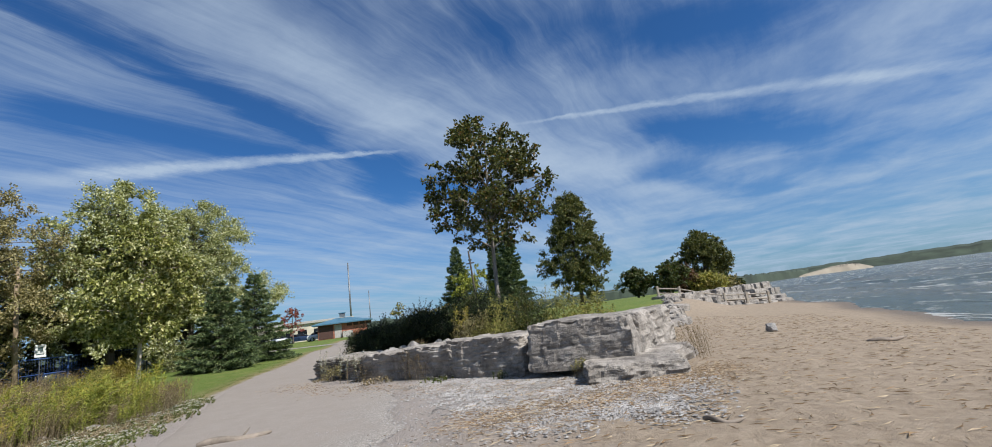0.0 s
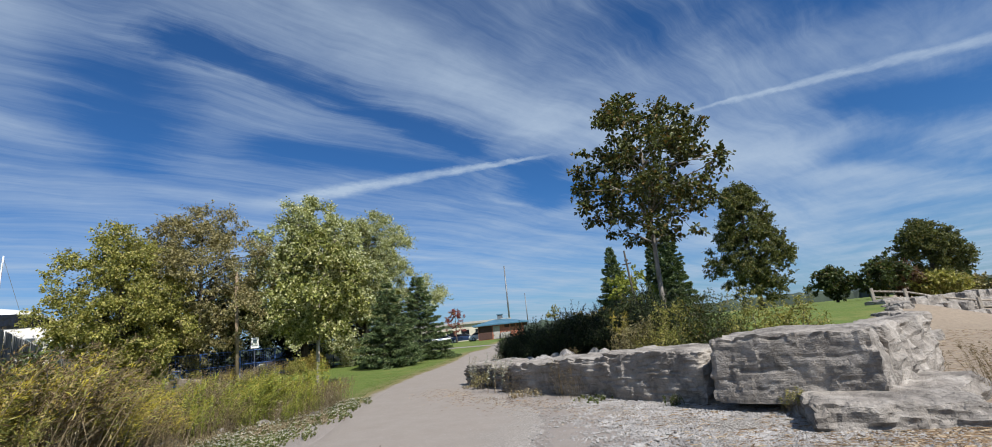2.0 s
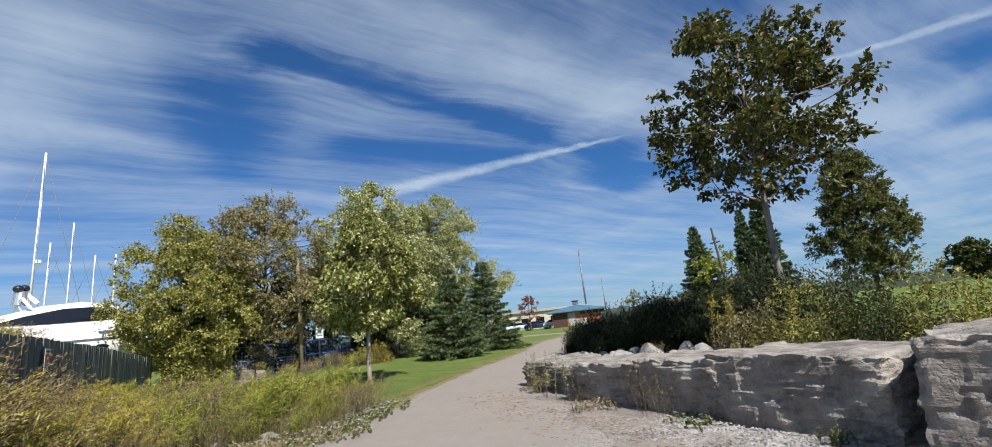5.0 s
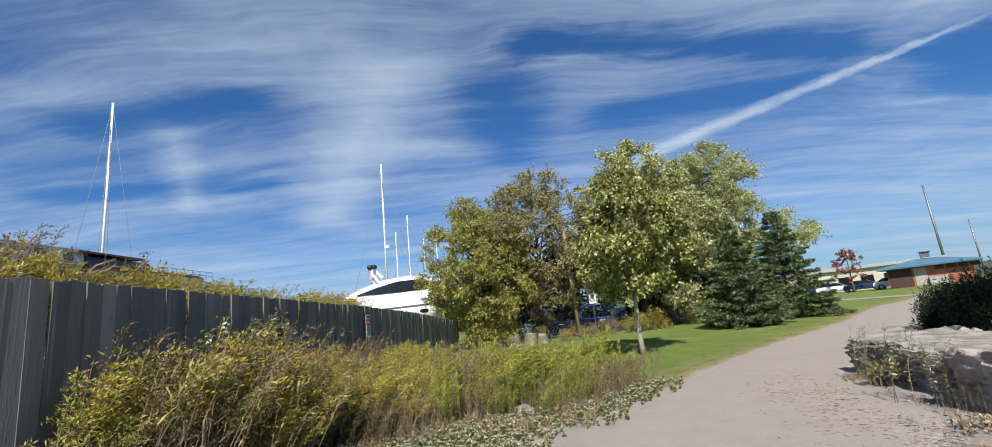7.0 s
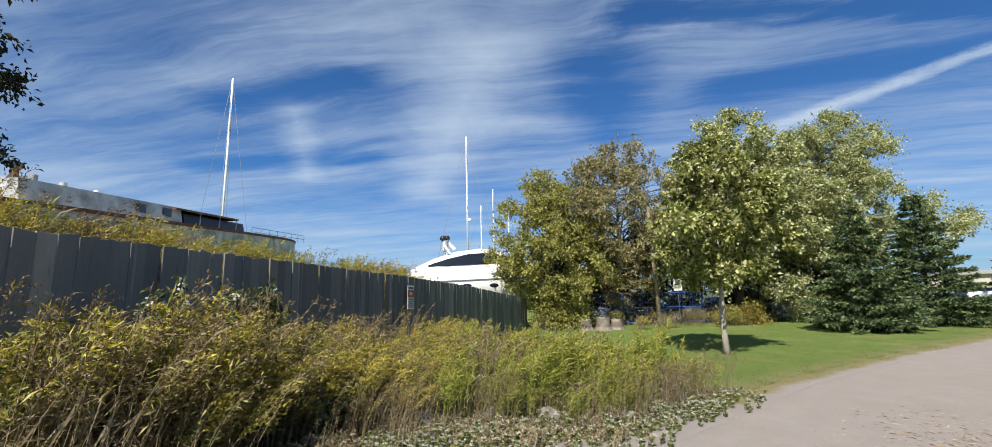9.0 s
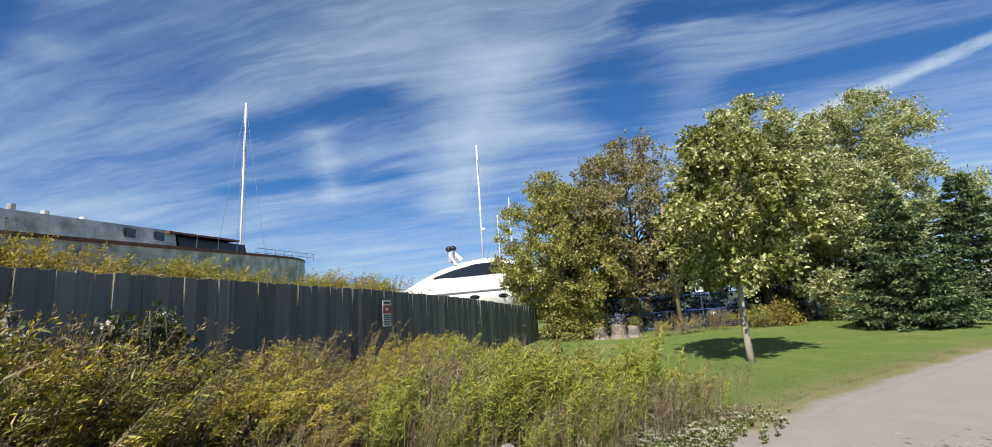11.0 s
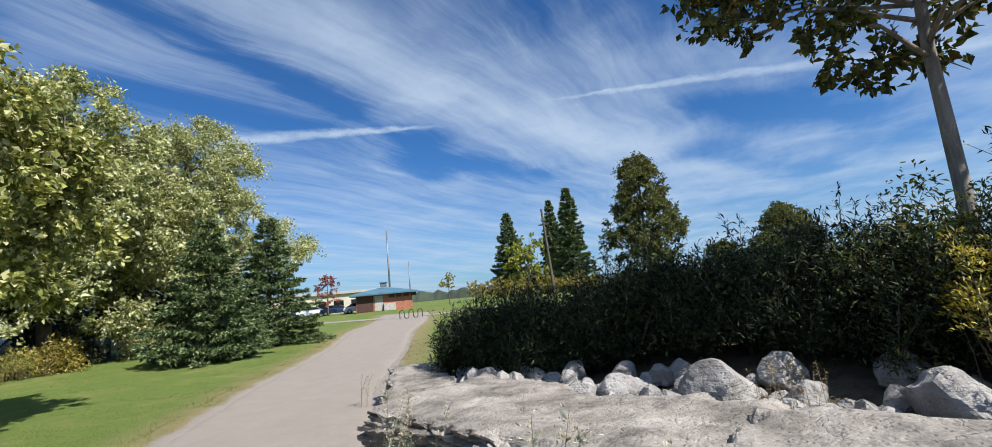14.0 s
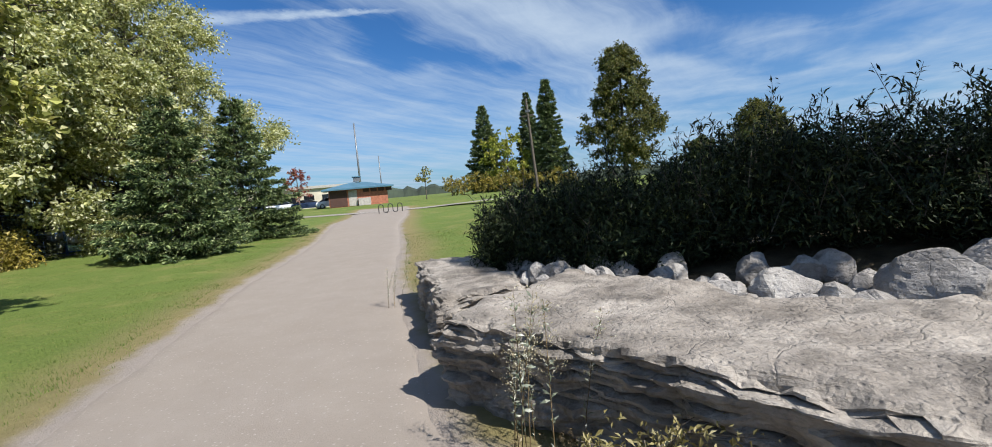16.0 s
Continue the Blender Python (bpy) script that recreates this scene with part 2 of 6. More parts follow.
def ground_material():
    """Sand, lawn, soil and gravel, laid by the distances stored with the sheet."""
    m, n, b = material("ground", 0.95, 0.15)
    p = place(n)

    def dist(name):
        return n.put("ShaderNodeAttribute", attribute_name=name).outputs["Fac"]
    rag = n.math("SUBTRACT", n.noise(p, 1.1, 8.0, 0.7), 0.5)
    fine = n.noise(p, 38.0, 8.0, 0.75)
    mid = n.noise(p, 5.0, 8.0, 0.65)
    big = n.noise(p, 0.5, 5.0, 0.6)
    sand = n.ramp(mid, [(0.3, (0.225, 0.178, 0.13)), (0.55, (0.295, 0.238, 0.175)), (0.75, (0.36, 0.295, 0.225))])
    sand = n.mix(n.math("MULTIPLY", n.step(n.noise(n.put("ShaderNodeMapping", {0: p, "Scale": (1.0, 0.55, 1)}).outputs[0], 3.1, 9.0, 0.75, 0.6), 0.56, 0.7), 0.75), sand, g4(0.16, 0.115, 0.075))
    sand = n.mix(n.math("MULTIPLY", n.step(fine, 0.5, 0.78), 0.5), sand, g4(0.24, 0.18, 0.125))
    wet = n.math("SUBTRACT", 1.0, n.step(n.math("ADD", dist("shore"), n.math("MULTIPLY", rag, 1.5)), 0.3, 2.2))
    sand = n.mix(n.math("MULTIPLY", wet, 0.8), sand, g4(0.13, 0.105, 0.08))
    grass = n.ramp(n.noise(p, 22.0, 8.0, 0.75), [(0.3, (0.06, 0.09, 0.02)), (0.52, (0.118, 0.165, 0.038)), (0.75, (0.18, 0.23, 0.064))])
    grass = n.mix(n.math("MULTIPLY", n.step(n.math("ADD", big, n.math("MULTIPLY", n.noise(p, 2.2, 6.0, 0.7), 0.5)), 0.7, 1.0), 0.55), grass, g4(0.23, 0.21, 0.075))
    edge = n.math("SUBTRACT", 1.0, n.step(n.math("ADD", dist("path"), n.math("MULTIPLY", rag, 1.0)), 0.15, 1.5))
    grass = n.mix(n.math("MULTIPLY", edge, 0.8), grass, n.mix(mid, g4(0.16, 0.125, 0.06), g4(0.30, 0.235, 0.13)))
    is_grass = n.step(n.math("ADD", dist("lawn"), n.math("MULTIPLY", rag, 0.8)), -0.1, 0.25)
    soil = n.ramp(mid, [(0.3, (0.055, 0.045, 0.03)), (0.7, (0.16, 0.13, 0.085))])
    is_soil = n.step(n.math("ADD", dist("bed"), n.math("MULTIPLY", rag, 1.2)), -0.1, 0.35)
    stones = n.put("ShaderNodeTexVoronoi", {"Vector": p, "Scale": 42.0, "Randomness": 1.0})
    pebbles = n.mix(n.put("ShaderNodeSeparateColor", {0: stones.outputs[1]}).outputs[0], g4(0.24, 0.225, 0.205), g4(0.56, 0.53, 0.48))
    pebbles = n.mix(n.math("MULTIPLY", n.step(stones.outputs[0], 0.3, 0.75), 0.8), pebbles, g4(0.14, 0.12, 0.10))
    trod = n.math("SUBTRACT", 1.0, n.step(n.math("ADD", dist("path"), n.math("MULTIPLY", rag, 5.0)), 0.3, 3.2))
    sand = n.mix(n.math("MULTIPLY", trod, 1.0), sand, n.mix(mid, g4(0.245, 0.213, 0.187), g4(0.315, 0.28, 0.25)))
    is_gravel = n.step(n.math("ADD", dist("gravel"), n.math("MULTIPLY", rag, 2.0)), -0.3, 0.6)
    col = n.mix(is_gravel, sand, pebbles)
    col = n.mix(is_soil, col, soil)
    col = n.mix(is_grass, col, grass)
    n.link(col, b.inputs["Base Color"])
    h = n.math("ADD", n.math("MULTIPLY", fine, 0.5), n.math("ADD", mid, n.math("MULTIPLY", n.math("MULTIPLY", is_gravel, stones.outputs[0]), -0.7)))
    bump(n, b, h, 0.85, 0.045)
    n.link(n.math("SUBTRACT", 0.95, n.math("MULTIPLY", wet, 0.45)), b.inputs["Roughness"])


def path_material():
    """Crushed limestone screenings, trodden smooth, with faint wheel lines and grit."""
    m, n, b = material("path", 0.95, 0.15)
    p = place(n)
    k = n.noise(p, 2.0, 8.0, 0.65)
    grit = n.noise(p, 70.0, 6.0, 0.8)
    col = n.ramp(k, [(0.3, (0.258, 0.225, 0.195)), (0.5, (0.275, 0.242, 0.211)), (0.72, (0.295, 0.26, 0.228))])
    col = n.mix(n.math("MULTIPLY", n.step(grit, 0.5, 0.72), 0.6), col, g4(0.19, 0.165, 0.14))
    chips = n.put("ShaderNodeTexVoronoi", {"Vector": p, "Scale": 30.0, "Randomness": 1.0})
    pale = n.step(n.put("ShaderNodeSeparateColor", {0: chips.outputs[1]}).outputs[1], 0.72, 0.9)
    col = n.mix(n.math("MULTIPLY", n.math("MULTIPLY", pale, n.math("SUBTRACT", 1.0, n.step(chips.outputs[0], 0.15, 0.4))), 0.55), col, g4(0.46, 0.42, 0.37))
    col = n.mix(n.math("MULTIPLY", n.step(n.noise(p, 0.45, 4.0), 0.4, 0.75), 0.2), col, g4(0.235, 0.20, 0.165))
    rag = n.math("SUBTRACT", n.noise(p, 1.3, 8.0, 0.7), 0.5)
    side = n.math("SUBTRACT", 1.0, n.step(n.math("ADD", n.put("ShaderNodeAttribute", attribute_name="margin").outputs["Fac"], n.math("MULTIPLY", rag, 2.6)), 0.0, 1.7))
    stones = n.put("ShaderNodeTexVoronoi", {"Vector": p, "Scale": 42.0, "Randomness": 1.0})
    pebbles = n.mix(n.put("ShaderNodeSeparateColor", {0: stones.outputs[1]}).outputs[0], g4(0.24, 0.225, 0.205), g4(0.46, 0.43, 0.39))
    pebbles = n.mix(n.math("MULTIPLY", n.step(stones.outputs[0], 0.3, 0.75), 0.7), pebbles, g4(0.15, 0.13, 0.11))
    col = n.mix(n.math("MULTIPLY", side, 0.8), col, pebbles)
    n.link(col, b.inputs["Base Color"])
    bump(n, b, n.math("SUBTRACT", n.math("ADD", grit, n.math("MULTIPLY", k, 0.5)), n.math("MULTIPLY", n.math("MULTIPLY", side, stones.outputs[0]), 1.2)), 0.5, 0.016)


def water_material():
    m, n, b = material("water", 0.2, 0.35)
    p = place(n)
    q = n.put("ShaderNodeMapping", {0: p, "Rotation": (0, 0, radians(20)), "Scale": (1.0, 0.32, 1)}).outputs[0]
    swell = n.noise(q, 0.42, 7.0, 0.62, 0.6)
    chop = n.noise(q, 2.6, 7.0, 0.68, 0.4)
    col = n.ramp(n.noise(q, 0.11, 4.0), [(0.35, (0.10, 0.115, 0.085)), (0.65, (0.185, 0.175, 0.13))])
    foam = n.math("MULTIPLY", n.step(n.math("ADD", swell, n.math("MULTIPLY", chop, 0.45)), 0.80, 0.90), 0.85)
    n.link(n.mix(foam, col, g4(0.72, 0.72, 0.69)), b.inputs["Base Color"])
    n.link(n.math("ADD", 0.26, n.math("MULTIPLY", foam, 0.5)), b.inputs["Roughness"])
    bump(n, b, n.math("ADD", n.math("MULTIPLY", swell, 2.6), n.math("MULTIPLY", chop, 0.8)), 1.0, 0.7)


def fence_wood():
    """Old boards, grey-green, with pale weathered streaks down the grain."""
    m, n, b = material("fence_wood", 0.9, 0.15)
    info = n.put("ShaderNodeObjectInfo").outputs["Random"]
    v = n.vmath("ADD", local(n), n.put("ShaderNodeCombineXYZ", {0: n.math("MULTIPLY", info, 40.0), 1: n.math("MULTIPLY", info, 17.0)}).outputs[0])
    s = n.put("ShaderNodeMapping", {0: v, "Scale": (1, 1, 0.05)}).outputs[0]
    grain = n.noise(s, 34.0, 8.0, 0.7, 0.3)
    streak = n.noise(s, 9.0, 6.0, 0.6, 0.2)
    tone = n.ramp(info, [(0.0, (0.125, 0.13, 0.128)), (0.6, (0.17, 0.172, 0.165)), (0.92, (0.21, 0.205, 0.19)), (1.0, (0.30, 0.28, 0.25))])
    col = n.mix(n.math("MULTIPLY", n.step(streak, 0.55, 0.72), 0.7), tone, g4(0.36, 0.345, 0.31))
    col = n.mix(n.math("MULTIPLY", n.step(grain, 0.5, 0.7), 0.5), col, g4(0.085, 0.09, 0.083))
    n.link(col, b.inputs["Base Color"])
    bump(n, b, grain, 0.7, 0.012)


ground_material()
path_material()
water_material()
fence_wood()
rock("limestone", (0.185, 0.163, 0.140), (0.475, 0.435, 0.385), (0.066, 0.060, 0.054))
rock("boulder", (0.24, 0.225, 0.21), (0.50, 0.48, 0.455), (0.15, 0.14, 0.13))
leaf("maple_leaf", (0.026, 0.038, 0.010), (0.145, 0.155, 0.038), (0.20, 0.13, 0.04), 0.12, 0.45)
leaf("far_leaf", (0.03, 0.045, 0.012), (0.105, 0.135, 0.035), (0.13, 0.10, 0.03), 0.1)
leaf("lawn_tree_leaf", (0.08, 0.10, 0.022), (0.44, 0.45, 0.13), (0.62, 0.59, 0.30), 0.28, 0.5, 0.26, 0.2)
leaf("poplar_leaf", (0.16, 0.185, 0.06), (0.55, 0.56, 0.25), (0.70, 0.70, 0.47), 0.3, 0.5, 0.34, 0.25)
leaf("silver_leaf", (0.10, 0.12, 0.07), (0.36, 0.39, 0.31), (0.55, 0.56, 0.48), 0.25, 0.5, 0.15)
leaf("park_leaf", (0.035, 0.048, 0.013), (0.19, 0.205, 0.055), (0.25, 0.22, 0.07), 0.15)
leaf("olive_leaf", (0.12, 0.13, 0.025), (0.44, 0.42, 0.10), (0.52, 0.45, 0.16), 0.2)
leaf("brown_leaf", (0.11, 0.095, 0.035), (0.42, 0.36, 0.15), (0.46, 0.40, 0.21), 0.3)
# near black; also stands in for shade deep among the lawn trees
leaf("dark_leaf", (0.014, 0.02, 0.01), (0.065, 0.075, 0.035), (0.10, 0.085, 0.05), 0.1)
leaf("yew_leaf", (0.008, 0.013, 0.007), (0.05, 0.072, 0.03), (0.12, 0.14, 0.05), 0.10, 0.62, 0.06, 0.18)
leaf("spruce_needle", (0.025, 0.048, 0.02), (0.185, 0.255, 0.10), (0.34, 0.40, 0.19), 0.25, 0.5, 0.14)
leaf("red_leaf", (0.13, 0.03, 0.03), (0.36, 0.09, 0.07), (0.36, 0.17, 0.08), 0.2)
leaf("rust_leaf", (0.07, 0.035, 0.025), (0.20, 0.11, 0.07), (0.20, 0.15, 0.06), 0.3)
leaf("yellow_leaf", (0.13, 0.11, 0.02), (0.36, 0.30, 0.06), (0.45, 0.36, 0.10), 0.2)
leaf("weed_leaf", (0.07, 0.078, 0.016), (0.38, 0.37, 0.08), (0.47, 0.38, 0.13), 0.22, 0.55, 0.22)
leaf("goldenrod_bloom", (0.30, 0.26, 0.035), (0.64, 0.52, 0.06), (0.42, 0.32, 0.12), 0.25)
leaf("ground_leaf", (0.06, 0.08, 0.02), (0.21, 0.245, 0.075), (0.32, 0.29, 0.14), 0.2, 0.7, 0.15, 0.15)
leaf("fresh_leaf", (0.11, 0.14, 0.02), (0.43, 0.46, 0.07), (0.45, 0.42, 0.10), 0.15, 0.55, 0.3)
leaf("withered", (0.06, 0.042, 0.02), (0.27, 0.19, 0.095), (0.30, 0.23, 0.13), 0.15, 0.85, 0.08)
leaf("dry_stalk", (0.11, 0.08, 0.04), (0.33, 0.26, 0.145), (0.52, 0.44, 0.30), 0.2, 0.8, 0.1)
leaf("seed_head", (0.22, 0.19, 0.11), (0.45, 0.40, 0.27), (0.60, 0.57, 0.45), 0.2, 0.8, 0.1)
leaf("white_bloom", (0.5, 0.5, 0.44), (0.72, 0.71, 0.64), (0.55, 0.5, 0.35), 0.2)
leaf("grass_blade", (0.07, 0.11, 0.018), (0.17, 0.24, 0.05), (0.27, 0.25, 0.10), 0.12, 0.6, 0.3)
leaf("litter", (0.10, 0.06, 0.03), (0.30, 0.20, 0.11), (0.42, 0.33, 0.22), 0.3, 0.9, 0.0)
bark("grey_bark", (0.10, 0.09, 0.075), (0.33, 0.30, 0.26))
bark("dark_bark", (0.05, 0.042, 0.034), (0.16, 0.14, 0.115))
bark("pale_wood", (0.24, 0.20, 0.155), (0.46, 0.41, 0.34), 14)
bark("pole_wood", (0.19, 0.14, 0.09), (0.38, 0.30, 0.21), 14)
plain("white_gel", (0.80, 0.79, 0.76), 0.25, 0.05, 2.0, 0, 0.5, 0.03)
plain("off_white", (0.62, 0.64, 0.62), 0.5, 0.15, 1.6)
plain("grimy_white", (0.45, 0.46, 0.44), 0.6, 0.42, 1.3)
plain("black_glass", (0.012, 0.014, 0.018), 0.08, 0.1, 3.0, 0, 0.6, 0.0)
plain("black_plastic", (0.02, 0.02, 0.024), 0.4, 0.2)
plain("aluminium", (0.62, 0.64, 0.66), 0.35, 0.08, 5.0, 0.8)
plain("white_paint", (0.82, 0.82, 0.80), 0.4, 0.06, 3.0)
plain("grey_steel", (0.20, 0.21, 0.22), 0.5, 0.2, 7.0, 0.6)
plain("rust_red", (0.17, 0.07, 0.045), 0.75, 0.35, 3.0)
plain("sign_white", (0.72, 0.72, 0.70), 0.5, 0.1, 8.0)
plain("sign_red", (0.48, 0.09, 0.07), 0.5, 0.15, 8.0)
plain("sign_ink", (0.07, 0.11, 0.11), 0.6, 0.2)
plain("blue_roof", (0.075, 0.17, 0.24), 0.45, 0.15, 1.2)
plain("hut_brick", (0.36, 0.14, 0.085), 0.85, 0.25, 3.0)
plain("hut_dark", (0.075, 0.038, 0.03), 0.8, 0.2)
plain("concrete", (0.40, 0.38, 0.35), 0.9, 0.2, 4.0)
plain("beige_wall", (0.55, 0.50, 0.40), 0.8, 0.12, 1.0)
plain("fence_blue", (0.05, 0.11, 0.30), 0.5, 0.2)
plain("car_dark", (0.03, 0.05, 0.10), 0.2, 0.1, 2.0, 0.2)
plain("car_white", (0.72, 0.73, 0.74), 0.2, 0.05, 2.0)
plain("car_blue", (0.05, 0.12, 0.28), 0.2, 0.1, 2.0)
plain("tyre", (0.02, 0.02, 0.02), 0.85, 0.2)
plain("far_wood", (0.045, 0.062, 0.040), 0.95, 0.35, 0.02)
plain("far_bluff", (0.27, 0.235, 0.18), 0.95, 0.2, 0.03)
plain("stump_wood", (0.24, 0.20, 0.16), 0.9, 0.3, 5.0)

# ---- building helpers ----
rng = np.random.default_rng(7)


def part(name, bm, mat, parent=None, label="", smooth=False):
    """Links a bmesh as one mesh object under a thing or a part."""
    me = bpy.data.meshes.new(name)
    bm.to_mesh(me)
    bm.free()
    return _dress(name, me, mat, parent, label, smooth)


def raw(name, verts, faces, mat, parent=None, label="", smooth=False):
    me = bpy.data.meshes.new(name)
    me.from_pydata([tuple(v) for v in verts], [], [tuple(f) for f in faces])
    return _dress(name, me, mat, parent, label, smooth)


def _dress(name, me, mat, parent, label, smooth):
    me.materials.append(MATS[mat])
    if smooth:
        me.polygons.foreach_set("use_smooth", [True] * len(me.polygons))
    me.update()
    ob = new(name, me)
    if parent:
        ob.parent = parent
    if label:
        ob["label"] = label
    return ob


def thing(name, label, category, group="", kind="", at=(0, 0, 0), rz=0.0, rx=0.0, ry=0.0):
    ob = new(name)
    ob.empty_display_size = 0.1
    ob.matrix_world = pose(*at, rx, ry, rz)
    return tagged(ob, label, category, group, kind)


def box(bm, lo, hi, bevel=0.0, m=None):
    c = [(a + b) / 2 for a, b in zip(lo, hi)]
    s = [abs(b - a) for a, b in zip(lo, hi)]
    vs = bmesh.ops.create_cube(bm, size=1, matrix=(m or Matrix()) @ Matrix.Translation(c) @ Matrix.Diagonal((*s, 1)))["verts"]
    if bevel:
        es = {e for v in vs for e in v.link_edges}
        bmesh.ops.bevel(bm, geom=list(es), offset=bevel, segments=1, affect="EDGES")
    return bm


def tube(bm, pts, radii, sides=8, close=True):
    """A tapered tube along points."""
    rings, side = [], None
    pts = [Vector(p) for p in pts]
    for i, p in enumerate(pts):
        d = (pts[min(i + 1, len(pts) - 1)] - pts[max(i - 1, 0)]).normalized()
        if side is None:
            side = d.orthogonal().normalized()
        side = (side - d * side.dot(d)).normalized()
        other = d.cross(side)
        r = radii[i] if hasattr(radii, "__len__") else radii
        rings.append([bm.verts.new(p + (side * math.cos(a) + other * math.sin(a)) * r) for a in (2 * math.pi * k / sides for k in range(sides))])
    for a, b in zip(rings, rings[1:]):
        for k in range(sides):
            bm.faces.new((a[k], a[(k + 1) % sides], b[(k + 1) % sides], b[k]))
    if close:
        bm.faces.new(rings[0][::-1])
        bm.faces.new(rings[-1])
    return bm


def rod(name, a, b, r, mat, parent=None, label="", sides=8, r2=None):
    return part(name, tube(bmesh.new(), [a, b], [r, r2 if r2 else r], sides), mat, parent, label, True)


# ---- the lie of the land ----
PATH_L = [(-5.4, -6.0), (-6.3, 2.0), (-8.3, 6.6), (-11.2, 10.2), (-14.4, 14.2), (-18.3, 20.6), (-22.3, 28.5), (-28.5, 38.6), (-33.5, 48.5), (-37.8, 57.2)]
PATH_R = [(-1.6, -6.0), (-2.4, 2.0), (-3.6, 7.0), (-5.4, 10.4), (-8.2, 13.0), (-11.0, 14.9), (-12.75, 17.8), (-14.35, 20.5), (-15.9, 23.7), (-17.0, 26.0), (-22.0, 35.5), (-26.0, 44.5), (-31.4, 55.8)]
WEED = [(-4.6, -4.0), (-7.2, 2.4), (-9.9, 4.4), (-11.8, 6.3), (-11.7, 9.6), (-13.8, 12.0), (-15.2, 10.2), (-18.5, 7.8), (-23, 7.4), (-9, 1.9), (-6.8, -4.0)]
BED = [(-12.3, 18.4), (-10.7, 16.2), (-8.6, 14.7), (-6.6, 13.8), (-4.3, 12.9), (-2.0, 12.0), (0.3, 12.0), (1.2, 16.0), (2.0, 24), (-2, 26), (-8, 22), (-12.8, 20.4)]
GRAVEL = [(-5.2, 11.6), (-3.0, 8.6), (-1.4, 6.6), (0.2, 6.8), (0.6, 8.6), (-0.8, 9.6), (-2.2, 11.2)]


def shore_x(y):
    return 9.3 + 0.105 * y + 0.5 * np.sin(y * 0.21) + 0.3 * np.sin(y * 0.53 + 1)


def inside(px, py, poly):
    hit = np.zeros(np.shape(px), bool)
    n = len(poly)
    for i in range(n):
        (x1, y1), (x2, y2) = poly[i], poly[(i + 1) % n]
        cross = ((y1 > py) != (y2 > py)) & (px < (x2 - x1) * (py - y1) / ((y2 - y1) or 1e-9) + x1)
        hit ^= cross
    return hit


def off(px, py, poly):
    """Distance to a closed outline, positive inside."""
    d = np.full(np.shape(px), 1e9)
    n = len(poly)
    for i in range(n):
        (x1, y1), (x2, y2) = poly[i], poly[(i + 1) % n]
        dx, dy = x2 - x1, y2 - y1
        t = np.clip(((px - x1) * dx + (py - y1) * dy) / (dx * dx + dy * dy), 0, 1)
        d = np.minimum(d, np.hypot(px - x1 - t * dx, py - y1 - t * dy))
    return np.where(inside(px, py, poly), d, -d)


FOOTPATH = PATH_L + PATH_R[::-1]


def smooth(v, lo, hi):
    t = np.clip((v - lo) / (hi - lo), 0, 1)
    return t * t * (3 - 2 * t)


def height(x, y):
    x, y = np.asarray(x, float), np.asarray(y, float)
    u = shore_x(y) - x                                   # metres from the water's edge
    z = -0.62 + 0.62 * smooth(u, -1.5, 10.0)
    z = np.where(u < 0, -0.62 + 0.12 * np.maximum(u, -12), z)
    z = z + 0.003 * np.clip(y - 15, 0, 60) * smooth(u, 4, 14)
    z = z + 0.03 * np.clip(-20 - x, 0, 14) * (1 - smooth(y, 30, 50))
    bed = off(x, y, BED)
    z = z + 0.42 * smooth(bed, -0.1, 0.8) + 0.35 * smooth(bed, 1.8, 4.0)
    north = smooth(y, 20, 40) * smooth(u, 6, 11) * smooth(x, -20, -8)
    z = z + 1.0 * north * (1 - smooth(bed, -1, 1))
    fence_y = 2.5 - 0.345 * (x + 8.8)
    z = z + 0.5 * smooth(fence_y + 1.6 - y, 0, 2.0) * smooth(x, -31, -18) * (1 - smooth(x, -7, -4))
    z = z + 0.75 * smooth(y, 44, 66) * smooth(-x, 12, 26)
    z = z + 1.55 * smooth(fence_y - 0.5 - y, 0, 1.3) * smooth(x, -31, -20) * (1 - smooth(x, -7, -4)) * smooth(y, -6, -3)
    return z


def ground_z(x, y):
    return float(height(x, y))


